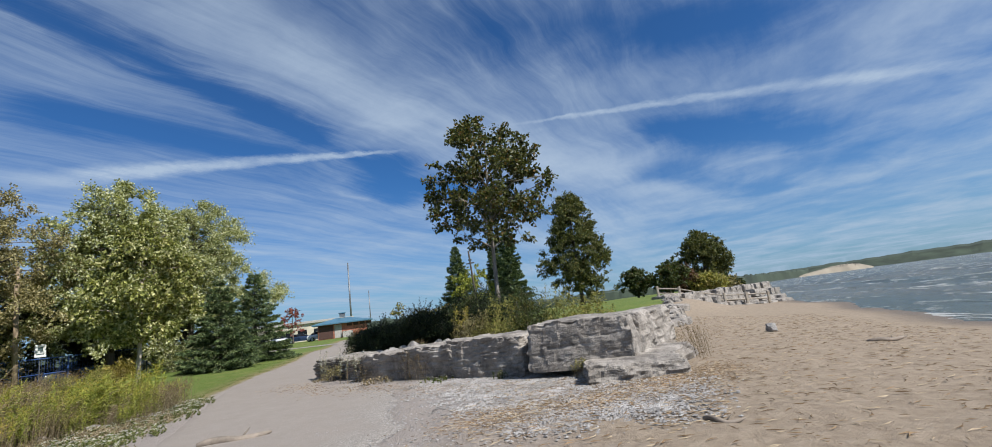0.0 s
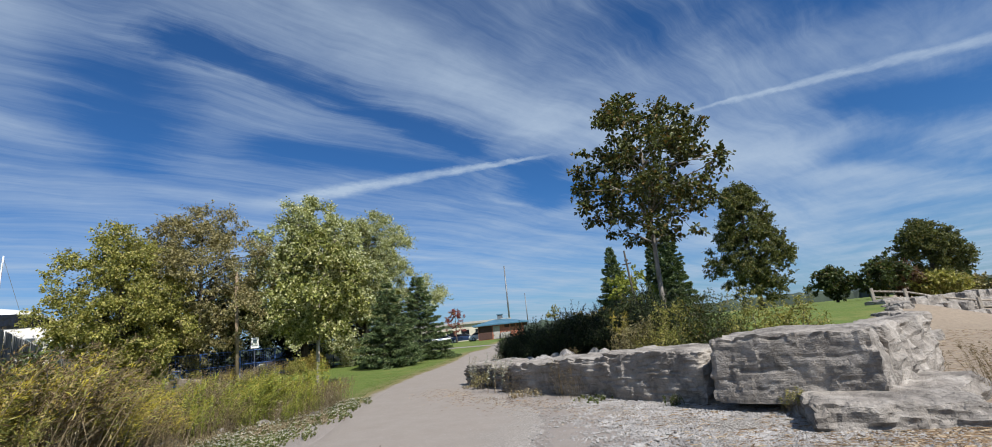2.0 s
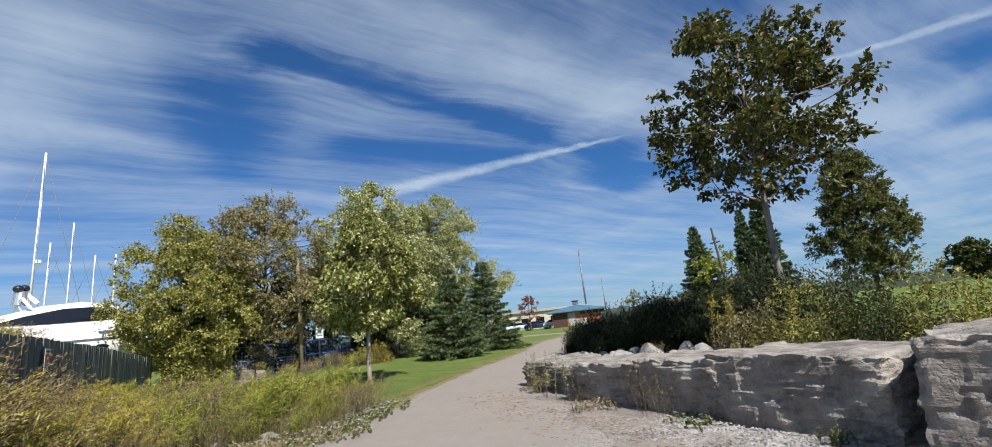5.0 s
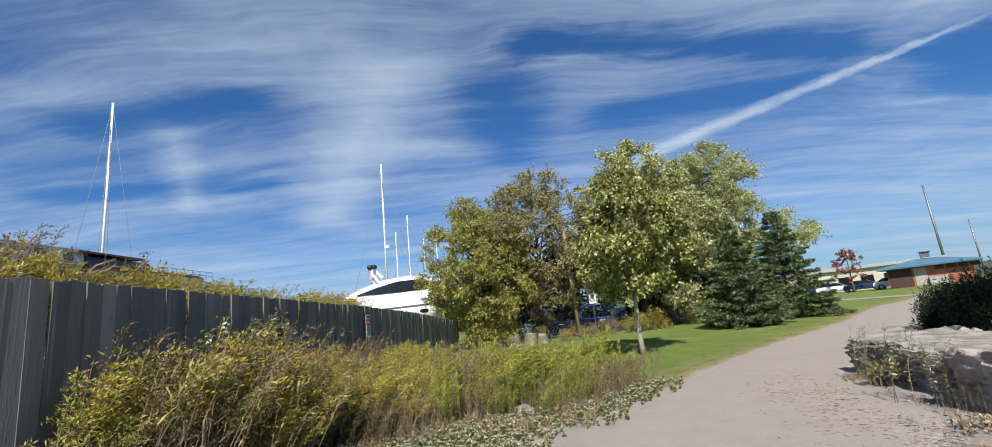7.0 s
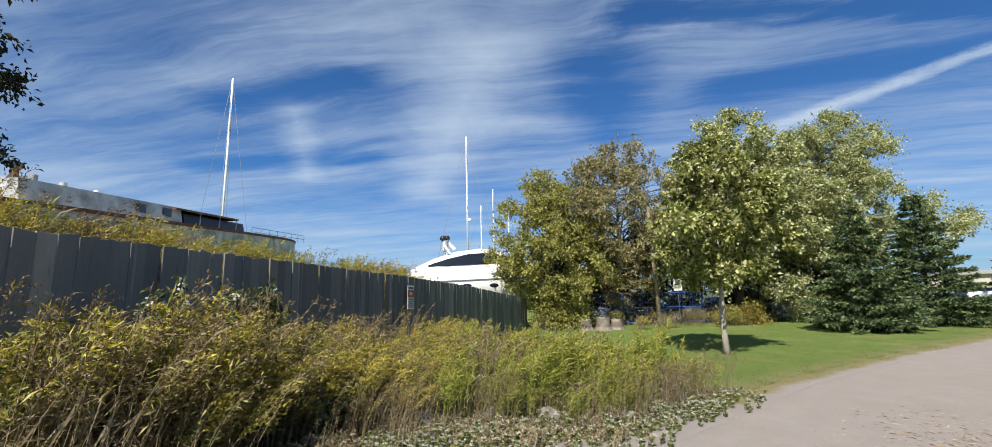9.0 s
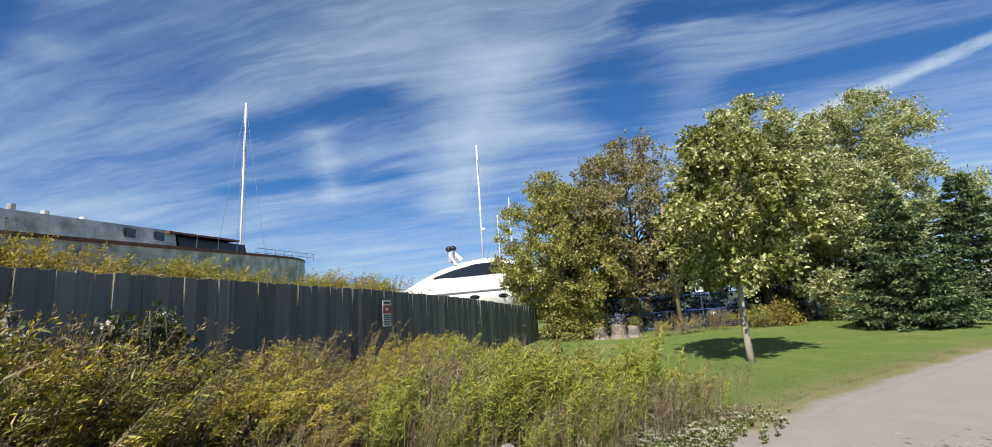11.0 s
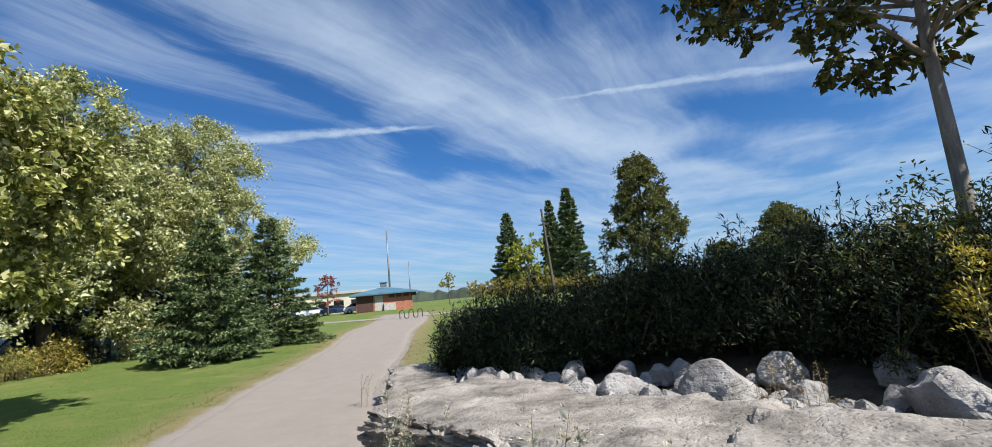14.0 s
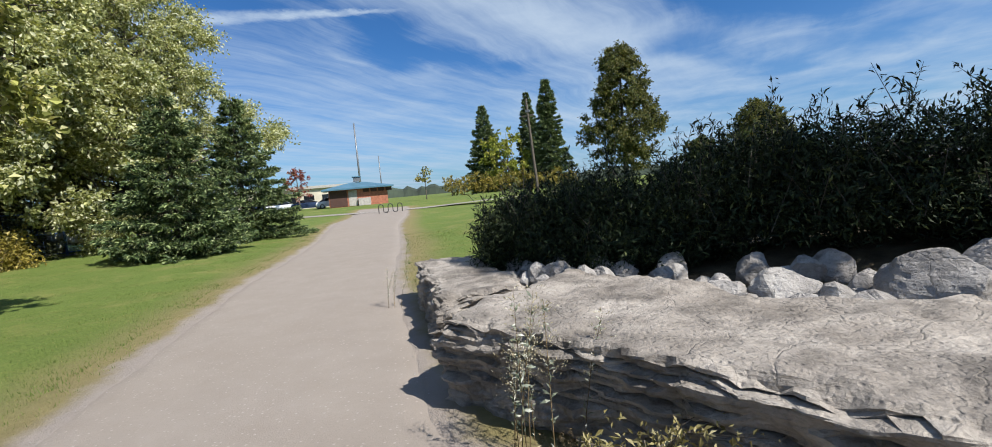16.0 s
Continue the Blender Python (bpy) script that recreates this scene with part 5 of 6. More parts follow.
def bramble_mound(at, canes, reach, tall, seed, flowers):
    """Long arching canes over a leafy heart, some with white flowers towards the tips."""
    r = np.random.default_rng(seed)
    t = thing("bramble", "arching bramble canes with dark leaves and white flowers", "shrub", "brambles against the fence", at=at)
    bm = bmesh.new()
    lp, fp = [], []
    for _ in range(canes):
        a, L, h = r.uniform(0, 6.28), reach * r.uniform(0.5, 1.1), tall * r.uniform(0.6, 1.1)
        pts = [Vector((math.cos(a) * L * f, math.sin(a) * L * f * 0.5, h * (1 - (1.75 * f - 1) ** 2) + 0.04)) for f in np.linspace(0, 1, 9)]
        tube(bm, pts, [0.008] * 8 + [0.003], 4, False)
        for f in r.uniform(0.1, 1, 46):
            i = min(7, int(f * 8))
            p = np.array(pts[i].lerp(pts[i + 1], f * 8 - i))
            lp.append(p + r.normal(size=3) * 0.05)
            if f > 0.6 and r.random() < flowers:
                fp.append(np.repeat(p[None], 5, 0) + r.normal(size=(5, 3)) * 0.012)
    tagged(part("cane", bm, "dark_bark", t), kind="stuff")
    leaf_cloud("foliage", np.array(lp), 0.075, "far_leaf", t, slim=0.65)
    if fp:
        tagged(leaf_cloud("bloom", np.concatenate(fp), 0.04, "white_bloom", t, slim=0.8), kind="stuff")


for x, y, n, w, h, s, fl in ((-11.6, 4.15, 60, 0.9, 1.75, 401, 0.12), (-10.2, 3.7, 7, 0.8, 2.05, 402, 0.5), (-11.6, 5.3, 40, 0.7, 0.75, 403, 0.06), (-12.4, 4.6, 30, 0.8, 1.2, 404, 0.1)):
    bramble_mound((x, y, Gz(x, y)), n, w, h, s, fl)


# ---- board fence ----
def build_fence():
    f = thing("board_fence", "long weathered grey-green vertical board fence", "fence", at=(-8.8, 2.56, 0))
    inv = f.matrix_world.inverted()
    meshes = []
    for k in range(4):
        bm = bmesh.new()
        box(bm, (-0.1035, -0.012, 0), (0.1035, 0.012, 2.35), 0.003)
        for v in bm.verts:
            if v.co.z > 1:
                v.co.z += (0.02 * (k - 1.5)) * (1 if v.co.x > 0 else -1) * 0.5 + random.uniform(-0.004, 0.004)
        ob = part("board", bm, "fence_wood", f)
        meshes.append(ob)
    used = set()
    legs = list(zip(FENCE, FENCE[1:], FENCE_TOP, FENCE_TOP[1:]))
    for (a, b, za, zb) in legs:
        a, b = Vector(a), Vector(b)
        n = int((b - a).length / 0.2)
        ang = math.degrees(math.atan2((b - a).y, (b - a).x))
        for i in range(n):
            p = a.lerp(b, (i + 0.5) / n)
            top = za + (zb - za) * (i + 0.5) / n + random.uniform(-0.012, 0.012)
            src = random.choice(meshes)
            ob = src if src not in used else new("board", src.data)
            used.add(src)
            ob.parent = f
            ob.matrix_local = inv @ pose(p.x + random.uniform(-.006, .006), p.y + random.uniform(-.01, .01), top - 2.35, random.uniform(-.4, .4), random.uniform(-.35, .35), ang + random.uniform(0.3, 1.8))
        for i in range(0, n, 12):
            p = a.lerp(b, (i + 0.5) / n)
            q = p + Vector(((b - a).y, -(b - a).x)).normalized() * -0.09
            top = za + (zb - za) * (i + 0.5) / n
            bm = box(bmesh.new(), (-.05, -.05, -0.4), (.05, .05, 1.95), 0.006)
            ob = part("post", bm, "fence_wood", f)
            ob.matrix_local = inv @ pose(q.x, q.y, top - 2.05, 0, 0, ang)
        for dz in (0.35, 1.6):
            bm = bmesh.new()
            d = (b - a)
            s = Vector((d.y, -d.x)).normalized() * -0.035
            tube(bm, [(a.x + s.x, a.y + s.y, za - 2.05 + dz), (b.x + s.x, b.y + s.y, zb - 2.05 + dz)], 0.025, 4)
            ob = part("rail", bm, "fence_wood", f)
            ob.matrix_local = inv


build_fence()


def build_warning_sign():
    s = thing("warning_sign", "small red and white warning sign screwed to the fence", "sign", at=(-18.08, 5.60, 1.70), rz=-19.5 + 180)
    part("plate", box(bmesh.new(), (-.19, -.004, 0), (.19, .004, .66), 0.002), "sign_white", s)
    part("red_band", box(bmesh.new(), (-.18, -.009, .33), (.18, -.0045, .53), 0), "sign_red", s, "red warning band")
    part("title", box(bmesh.new(), (-.14, -.009, .57), (.14, -.0045, .62)), "sign_ink", s)
    part("word", box(bmesh.new(), (-.07, -.0125, .40), (.07, -.0095, .47)), "sign_white", s)
    for k, w in enumerate((.15, .16, .14, .16, .11)):
        part("text_line", box(bmesh.new(), (-w, -.009, .265 - .055 * k), (w, -.0045, .295 - .055 * k)), "sign_ink", s)


build_warning_sign()


# ---- boats in the yard ----
def loft(bm, rings, close=True):
    vs = [[bm.verts.new(p) for p in ring] for ring in rings]
    for a, b in zip(vs, vs[1:]):
        for k in range(len(a) - 1):
            bm.faces.new((a[k], a[k + 1], b[k + 1], b[k]))
    if close:
        bm.faces.new(vs[0][::-1])
        bm.faces.new(vs[-1])
    return bm


def build_yacht():
    """A motor yacht on its cradle; x runs from stern to bow, z from the keel."""
    y = thing("motor_yacht", "large white motor yacht laid up behind the fence", "boat", at=(-35.6, 1.3, 1.2), rz=96)
    L = 15.0
    xs = np.linspace(0, L, 22)
    hull, band = [], []
    for x in xs:
        f = x / L
        half = 2.1 * (1 - max(0, (f - 0.45) / 0.55) ** 2.3) + 0.02
        keel = 0.15 + 1.4 * max(0, f - 0.7) ** 2 * 6
        deck = 2.35 + 0.55 * f ** 1.5
        hull.append([(x, half * 0.9, deck + 0.08), (x, half, deck), (x, half * 0.97, deck * 0.62 + keel * 0.38), (x, half * 0.8, keel + 0.75), (x, 0, keel), (x, -half * 0.8, keel + 0.75), (x, -half * 0.97, deck * 0.62 + keel * 0.38), (x, -half, deck), (x, -half * 0.9, deck + 0.08)])
    part("hull", loft(bmesh.new(), hull), "white_gel", y, smooth=True)
    part("deck", loft(bmesh.new(), [[(r[0][0], r[0][1], r[0][2] - 0.03), (r[0][0], 0, r[0][2] + 0.1), (r[0][0], -r[0][1], r[0][2] - 0.03)] for r in hull], False), "off_white", y)
    # the swept cabin: profile of roof heights over the deck
    prof = [(1.4, 0.03), (2.4, 0.62), (3.6, 1.15), (5.0, 1.55), (6.6, 1.70), (7.8, 1.55), (8.8, 1.12), (10.2, 0.55), (12.4, 0.02)]
    rings = []
    for x, h in prof:
        d = 2.40 + 0.55 * (x / L) ** 1.5
        w = 1.75 * (1 - max(0, (x - 7) / 9) ** 1.6)
        rings.append([(x, w, d), (x, w * 0.96, d + h * 0.45), (x, w * 0.80, d + h * 0.86), (x, w * 0.4, d + h), (x, -w * 0.4, d + h), (x, -w * 0.80, d + h * 0.86), (x, -w * 0.96, d + h * 0.45), (x, -w, d)])
    part("cabin", loft(bmesh.new(), rings), "white_gel", y, smooth=True)
    for s in (-1, 1):
        bm = bmesh.new()
        win = []
        for x, lo, hi in ((3.2, .55, .66), (4.4, .55, 1.02), (5.8, .56, 1.30), (7.0, .58, 1.32), (8.0, .60, 1.12), (8.8, .62, .78)):
            d = 2.40 + 0.55 * (x / L) ** 1.5
            w = 1.75 * (1 - max(0, (x - 7) / 9) ** 1.6)
            h = float(np.interp(x, [q[0] for q in prof], [q[1] for q in prof]))
            mz = max(lo + 0.02, min(hi - 0.02, h * 0.45))
            wide = [float(np.interp(z / h, (0, 0.45, 0.86, 1), (1, 0.96, 0.80, 0.4))) * w + 0.03 for z in (lo, mz, hi)]
            win.append([(x, s * wide[0], d + lo), (x, s * wide[1], d + mz), (x, s * wide[2], d + hi)])
        part("side_window", loft(bm, win, False), "black_glass", y, "long dark swept side window")
        part("sheer_stripe", loft(bmesh.new(), [[(r[1][0], s * (abs(r[1][1]) + 0.012), r[1][2] - 0.32), (r[1][0], s * (abs(r[1][1]) + 0.012), r[1][2] - 0.40)] for r in hull[:-1]], False), "grey_steel", y)
        for x in (5.6, 7.3, 9.0, 10.6):
            bm = bmesh.new()
            hw = 2.1 * (1 - max(0, (x / L - 0.45) / 0.55) ** 2.3)
            bmesh.ops.create_uvsphere(bm, u_segments=14, v_segments=8, radius=1, matrix=Matrix.Translation((x, s * (hw * 0.985), 1.78)) @ Matrix.Diagonal((0.30, 0.04, 0.13, 1)))
            part("porthole", bm, "black_glass", y, smooth=True)
        bm = bmesh.new()
        rail = [(x, s * (2.05 * (1 - max(0, (x / L - 0.45) / 0.55) ** 2.3)), 3.05 + 0.55 * (x / L) ** 1.5) for x in np.linspace(8.0, 14.6, 9)]
        tube(bm, rail, 0.018, 5)
        for p in rail[::2]:
            tube(bm, [p, (p[0], p[1], p[2] - 0.62)], 0.014, 5)
        part("bow_rail", bm, "aluminium", y)
    part("windscreen", loft(bmesh.new(), [[(7.95, w * 1.2, 4.12 - abs(w) * 0.28), (9.1, w * 1.2, 3.66 - abs(w) * 0.22)] for w in (-1, -.5, 0, .5, 1)], False), "black_glass", y)
    arch = part("radar_arch", tube(tube(bmesh.new(), [(4.6, 1.2, 4.0), (4.3, 1.05, 4.4), (4.3, -1.05, 4.4), (4.6, -1.2, 3.9)], 0.08, 8), [(5.0, 0, 4.3), (4.5, 0, 4.8)], 0.12, 8), "white_gel", y)
    for dx, dz in ((4.22, 5.02), (4.48, 5.08)):
        bm = bmesh.new()
        bmesh.ops.create_uvsphere(bm, u_segments=16, v_segments=10, radius=0.22, matrix=Matrix.Translation((dx, (dx - 4.35) * 1.2, dz)) @ Matrix.Diagonal((1, 1, 0.85, 1)))
        part("radome", bm, "black_plastic", arch, "black dome aerial", True)
    bm = bmesh.new()
    bmesh.ops.create_cone(bm, cap_ends=True, segments=16, radius1=0.34, radius2=0.26, depth=0.7, matrix=Matrix.Translation((4.35, 0, 4.55)))
    part("arch_mast", bm, "aluminium", arch)
    for x in (3.0, 8.0, 12.0):
        part("cradle", tube(tube(bmesh.new(), [(x, 1.5, 0.9), (x, 1.7, -0.9)], 0.07, 6), [(x, -1.5, 0.9), (x, -1.7, -0.9)], 0.07, 6), "rust_red", y)


build_yacht()


def sail_mast(label, at, tall, r=0.1, spread=True):
    s = thing("sailboat", label, "boat", "laid-up sailing boats", at=at, rz=90)
    rings = []
    for x in np.linspace(-4.2, 4.2, 12):
        half = 1.45 * (1 - (abs(x) / 4.3) ** 2.2) + 0.03
        rings.append([(x, half, 2.3 + 0.02 * x * x), (x, half * 0.85, 1.4), (x, 0, 0.9), (x, -half * 0.85, 1.4), (x, -half, 2.3 + 0.02 * x * x)])
    part("hull", loft(bmesh.new(), rings), "white_gel", s, smooth=True)
    part("keel", box(bmesh.new(), (-1, -.12, 0), (1, .12, 1.1), 0.03), "grey_steel", s)
    part("mast", tube(bmesh.new(), [(0, 0, 2.2), (0, 0, tall)], [r, r * 0.8], 10), "white_paint", s, smooth=True)
    part("boom", tube(bmesh.new(), [(0, 0, 3.4), (-3.6, 0, 3.3)], 0.07, 8), "white_paint", s)
    if spread:
        part("spreader", tube(bmesh.new(), [(0, -0.9, tall * 0.55), (0, 0.9, tall * 0.55)], 0.03, 6), "white_paint", s)
    for p in ((4.0, 0, 2.6), (-4.0, 0, 2.6), (0, 1.3, 2.4), (0, -1.3, 2.4)):
        part("stay", tube(bmesh.new(), [(0, 0, tall - 0.2), p], 0.03, 4), "grey_steel", s)
    return s


sail_mast("tall white mast of a sailing boat on stands", (-70.5, -26.8, 6.0), 29.2, 0.16)
m2 = sail_mast("white sailing boat mast with rigging behind the motor yacht", (-59.9, 7.05, 2.5), 19.7, 0.11)
part("radar", tube(bmesh.new(), [(0.25, 0, 9.2), (0.25, 0, 9.5)], 0.26, 12), "white_gel", m2)
for x, y, h in ((-80, 9.2, 15.8), (-80, 11.2, 18.5), (-84, 14.0, 15.2), (-84, 16.2, 15.4)):
    sail_mast("slim far mast of a laid-up sailing boat", (x, y, 2), h, 0.1, False)


def build_work_boat():
    """A long old work boat, high on its stands: stained deckhouses, rusty roofs, railed bow."""
    w = thing("work_boat", "old white work boat with rusty deckhouse roofs behind the fence", "boat", at=(-20.4, -9.0, 0.0), rz=178)
    rings = []
    L = 26.0

    def sheer(x):
        return 5.42 + 0.08 * x
    for x in np.linspace(-10, L, 22):
        f = (x + 10) / (L + 10)
        half = 2.2 * (1 - max(0, (f - 0.75) / 0.25) ** 2) + 0.05
        top = sheer(x)
        rings.append([(x, half, top), (x, half * 0.95, top - 1.2), (x, half * 0.6, 1.6), (x, 0, 1.2), (x, -half * 0.6, 1.6), (x, -half * 0.95, top - 1.2), (x, -half, top)])
    part("hull", loft(bmesh.new(), rings), "grimy_white", w)
    part("rub_rail", loft(bmesh.new(), [[(r[0][0], -abs(r[0][1]) - 0.05, r[0][2] + 0.02), (r[0][0], -abs(r[0][1]) - 0.05, r[0][2] - 0.14)] for r in rings], False), "rust_red", w)
    part("deck", loft(bmesh.new(), [[(r[0][0], r[0][1], r[0][2] - 0.02), (r[0][0], -r[0][1], r[0][2] - 0.02)] for r in rings], False), "grimy_white", w)

    def house(name, x0, x1, tall, mat, steps=5):
        return part(name, loft(bmesh.new(), [[(x, 1.6, sheer(x)), (x, 1.45, sheer(x) + tall), (x, 0, sheer(x) + tall + 0.08), (x, -1.45, sheer(x) + tall), (x, -1.6, sheer(x))] for x in np.linspace(x0, x1, steps)]), mat, w)
    house("deckhouse", -10, -1.3, 0.66, "grimy_white")
    mid = house("deckhouse", 0.0, 8.3, 0.88, "grimy_white")
    house("dark_awning", 8.5, 14.4, 0.62, "black_plastic")
    for x0, x1, h, mat in ((-10.2, -1.1, 0.69, "off_white"), (7.6, 13.4, 0.72, "rust_red")):
        part("roof", loft(bmesh.new(), [[(x, 1.7, sheer(x) + h), (x, 1.7, sheer(x) + h + .1), (x, 0, sheer(x) + h + .18), (x, -1.7, sheer(x) + h + .1), (x, -1.7, sheer(x) + h)] for x in np.linspace(x0, x1, 4)]), mat, w)
    for x in (5.2, 6.9):
        part("cabin_window", box(bmesh.new(), (x, -1.63, sheer(x) + .36), (x + 0.5, -1.5, sheer(x) + .74), 0.01), "black_glass", mid)
    for x, h in ((0.7, 0.42), (2.6, 0.22), (4.2, 0.18), (1.4, 0.3)):
        part("vent", tube(bmesh.new(), [(x, -0.6, sheer(x) + 0.85), (x, -0.6, sheer(x) + 0.95 + h)], 0.13, 10), "grimy_white" if h < 0.4 else "rust_red", mid)
    for x in (9.6, 11.4, 13.2):
        part("awning_frame", tube(bmesh.new(), [(x, -1.66, sheer(x)), (x, -1.7, sheer(x) + 0.78)], 0.03, 5), "grimy_white", mid)
    bm = bmesh.new()
    for x in np.linspace(16.5, 25.6, 8):
        tube(bm, [(x, -1.0, sheer(x)), (x, -1.0, sheer(x) + 0.6)], 0.02, 5)
    for dz in (0.3, 0.6):
        tube(bm, [(16.5, -1.0, sheer(16.5) + dz), (25.6, -1.0, sheer(25.6) + dz)], 0.02, 5)
    part("bow_rail", bm, "grey_steel", w)
    for x in (-6, 2, 10, 18):
        part("stand", tube(bmesh.new(), [(x, -1.4, 1.9), (x, -1.6, -0.2)], 0.1, 6), "rust_red", w)


build_work_boat()


# ---- poles, signs, wire fence, cars ----
pz = Gz(-31.5, 18.1)
rod("utility_pole", (-31.5, 18.1, pz - 0.2), (-31.75, 18.0, 7.3), 0.13, "pole_wood", None, "", 10, 0.10)
tagged(bpy.data.objects["utility_pole"], "old bare wooden utility pole leaning slightly", "pole")
sg = thing("parking_sign", "small white parking sign on a thin post", "sign", at=(-32.6, 19.8, Gz(-32.6, 19.8)), rz=70)
part("post", tube(bmesh.new(), [(0, 0, -.1), (0, 0, 2.6)], 0.025, 6), "grey_steel", sg)
part("plate", box(bmesh.new(), (-.24, -.035, 1.95), (.24, -.027, 2.65), 0.002), "sign_white", sg)
part("text_line", box(bmesh.new(), (-.12, -.039, 2.3), (.12, -.0355, 2.5)), "sign_ink", sg)
part("text_line", box(bmesh.new(), (-.17, -.039, 2.08), (.17, -.0355, 2.14)), "sign_ink", sg)


def wire_panel(at, rz, label="blue steel panel of a temporary wire fence"):
    p = thing("wire_fence", label, "fence", "temporary wire fence", at=at, rz=rz)
    for a, b in (((0, 0, .05), (0, 0, 1.85)), ((2.4, 0, .05), (2.4, 0, 1.85)), ((0, 0, 1.85), (2.4, 0, 1.85)), ((0, 0, .15), (2.4, 0, .15)), ((0, 0, 1.0), (2.4, 0, 1.0))):
        part("tube", tube(bmesh.new(), [a, b], 0.024, 6), "fence_blue", p)
    bm = bmesh.new()
    for x in np.arange(0.15, 2.4, 0.15):
        tube(bm, [(x, 0, .15), (x, 0, 1.85)], 0.004, 3, False)
    for z in np.arange(0.3, 1.85, 0.2):
        tube(bm, [(0, 0, z), (2.4, 0, z)], 0.004, 3, False)
    part("mesh", bm, "fence_blue", p)
    for x in (0.1, 2.3):
        part("foot", box(bmesh.new(), (x - .06, -.3, 0), (x + .06, .3, .06), 0.01), "grey_steel", p)


for i in range(7):
    x, y = -32.4 - 0.05 * i, 13.9 + 2.45 * i
    wire_panel((x, y, Gz(x, y)), 91)


def car(label, at, rz, paint):
    c = thing("car", label, "car", "parked cars", at=at, rz=rz)
    L = 4.5
    prof = [(0, .45, .75), (0.15, .3, .95), (1.0, .28, 1.02), (1.5, .28, 1.05), (2.0, .28, 1.05), (3.4, .28, 1.02), (4.3, .3, .95), (4.5, .45, .7)]
    part("body", loft(bmesh.new(), [[(x, .86, lo), (x, .9, (lo + hi) / 2), (x, .8, hi), (x, -.8, hi), (x, -.9, (lo + hi) / 2), (x, -.86, lo)] for x, lo, hi in prof]), paint, c, smooth=True)
    part("cabin", loft(bmesh.new(), [[(x, .76, 1.0), (x, .58, h), (x, -.58, h), (x, -.76, 1.0)] for x, h in ((0.5, 1.05), (1.1, 1.42), (2.6, 1.47), (3.5, 1.05))]), "black_glass", c, "dark glazed cabin")
    part("roof", loft(bmesh.new(), [[(x, .56, h), (x, -.56, h)] for x, h in ((1.1, 1.45), (1.8, 1.49), (2.6, 1.49))], False), paint, c)
    for x in (0.85, 3.65):
        for s in (-.86, .86):
            wh = part("wheel", tube(bmesh.new(), [(x, s - .1, .32), (x, s + .1, .32)], 0.32, 16), "tyre", c)
            part("rim", tube(bmesh.new(), [(x, s - .105, .32), (x, s + .105, .32)], 0.19, 12), "aluminium", wh)
    for s in (-.6, .6):
        part("headlight", box(bmesh.new(), (4.36, s - .18, .66), (4.47, s + .18, .8), 0.02), "white_paint", c)


for i, (paint, word) in enumerate((("car_blue", "blue"), ("car_dark", "dark"), ("car_dark", "dark"), ("car_blue", "blue"), ("car_white", "white"))):
    x, y = -37.5 - (i % 2) * 0.4, 15.5 + 2.9 * i
    car(word + " parked car behind the wire fence", (x, y, Gz(x, y)), random.uniform(-4, 4), paint)
for i in range(4):
    x, y = -62 + 3.2 * i, 66 + 1.2 * i
    car("pale parked car near the low building", (x, y, Gz(x, y)), 30, "car_white" if i % 2 else "car_dark")


def build_rubble():
    for i, (x, y, s) in enumerate(((-29.9, 13.4, .45), (-29.7, 14.3, .52), (-30.0, 15.1, .40))):
        t = thing("tree_stump", "weathered pale broken stump beside the fence end", "stump", "stumps at the fence end", at=(x, y, Gz(x, y) - 0.05))
        bm = bmesh.new()
        tube(bm, [(0, 0, 0), (0.02, 0, s * 0.5), (0.06, 0, s * 1.35)], [s * 0.95, s * 0.72, s * 0.66], 16)
        for v in bm.verts:
            k = 1 + 0.22 * noise.noise(v.co * 3 + Vector((i * 9, 0, 0)))
            v.co.x *= k
            v.co.y *= k
            v.co.z += 0.12 * noise.noise(v.co * 4) if v.co.z > 0.3 else 0
        part("wood", bm, "stump_wood", t)


build_rubble()


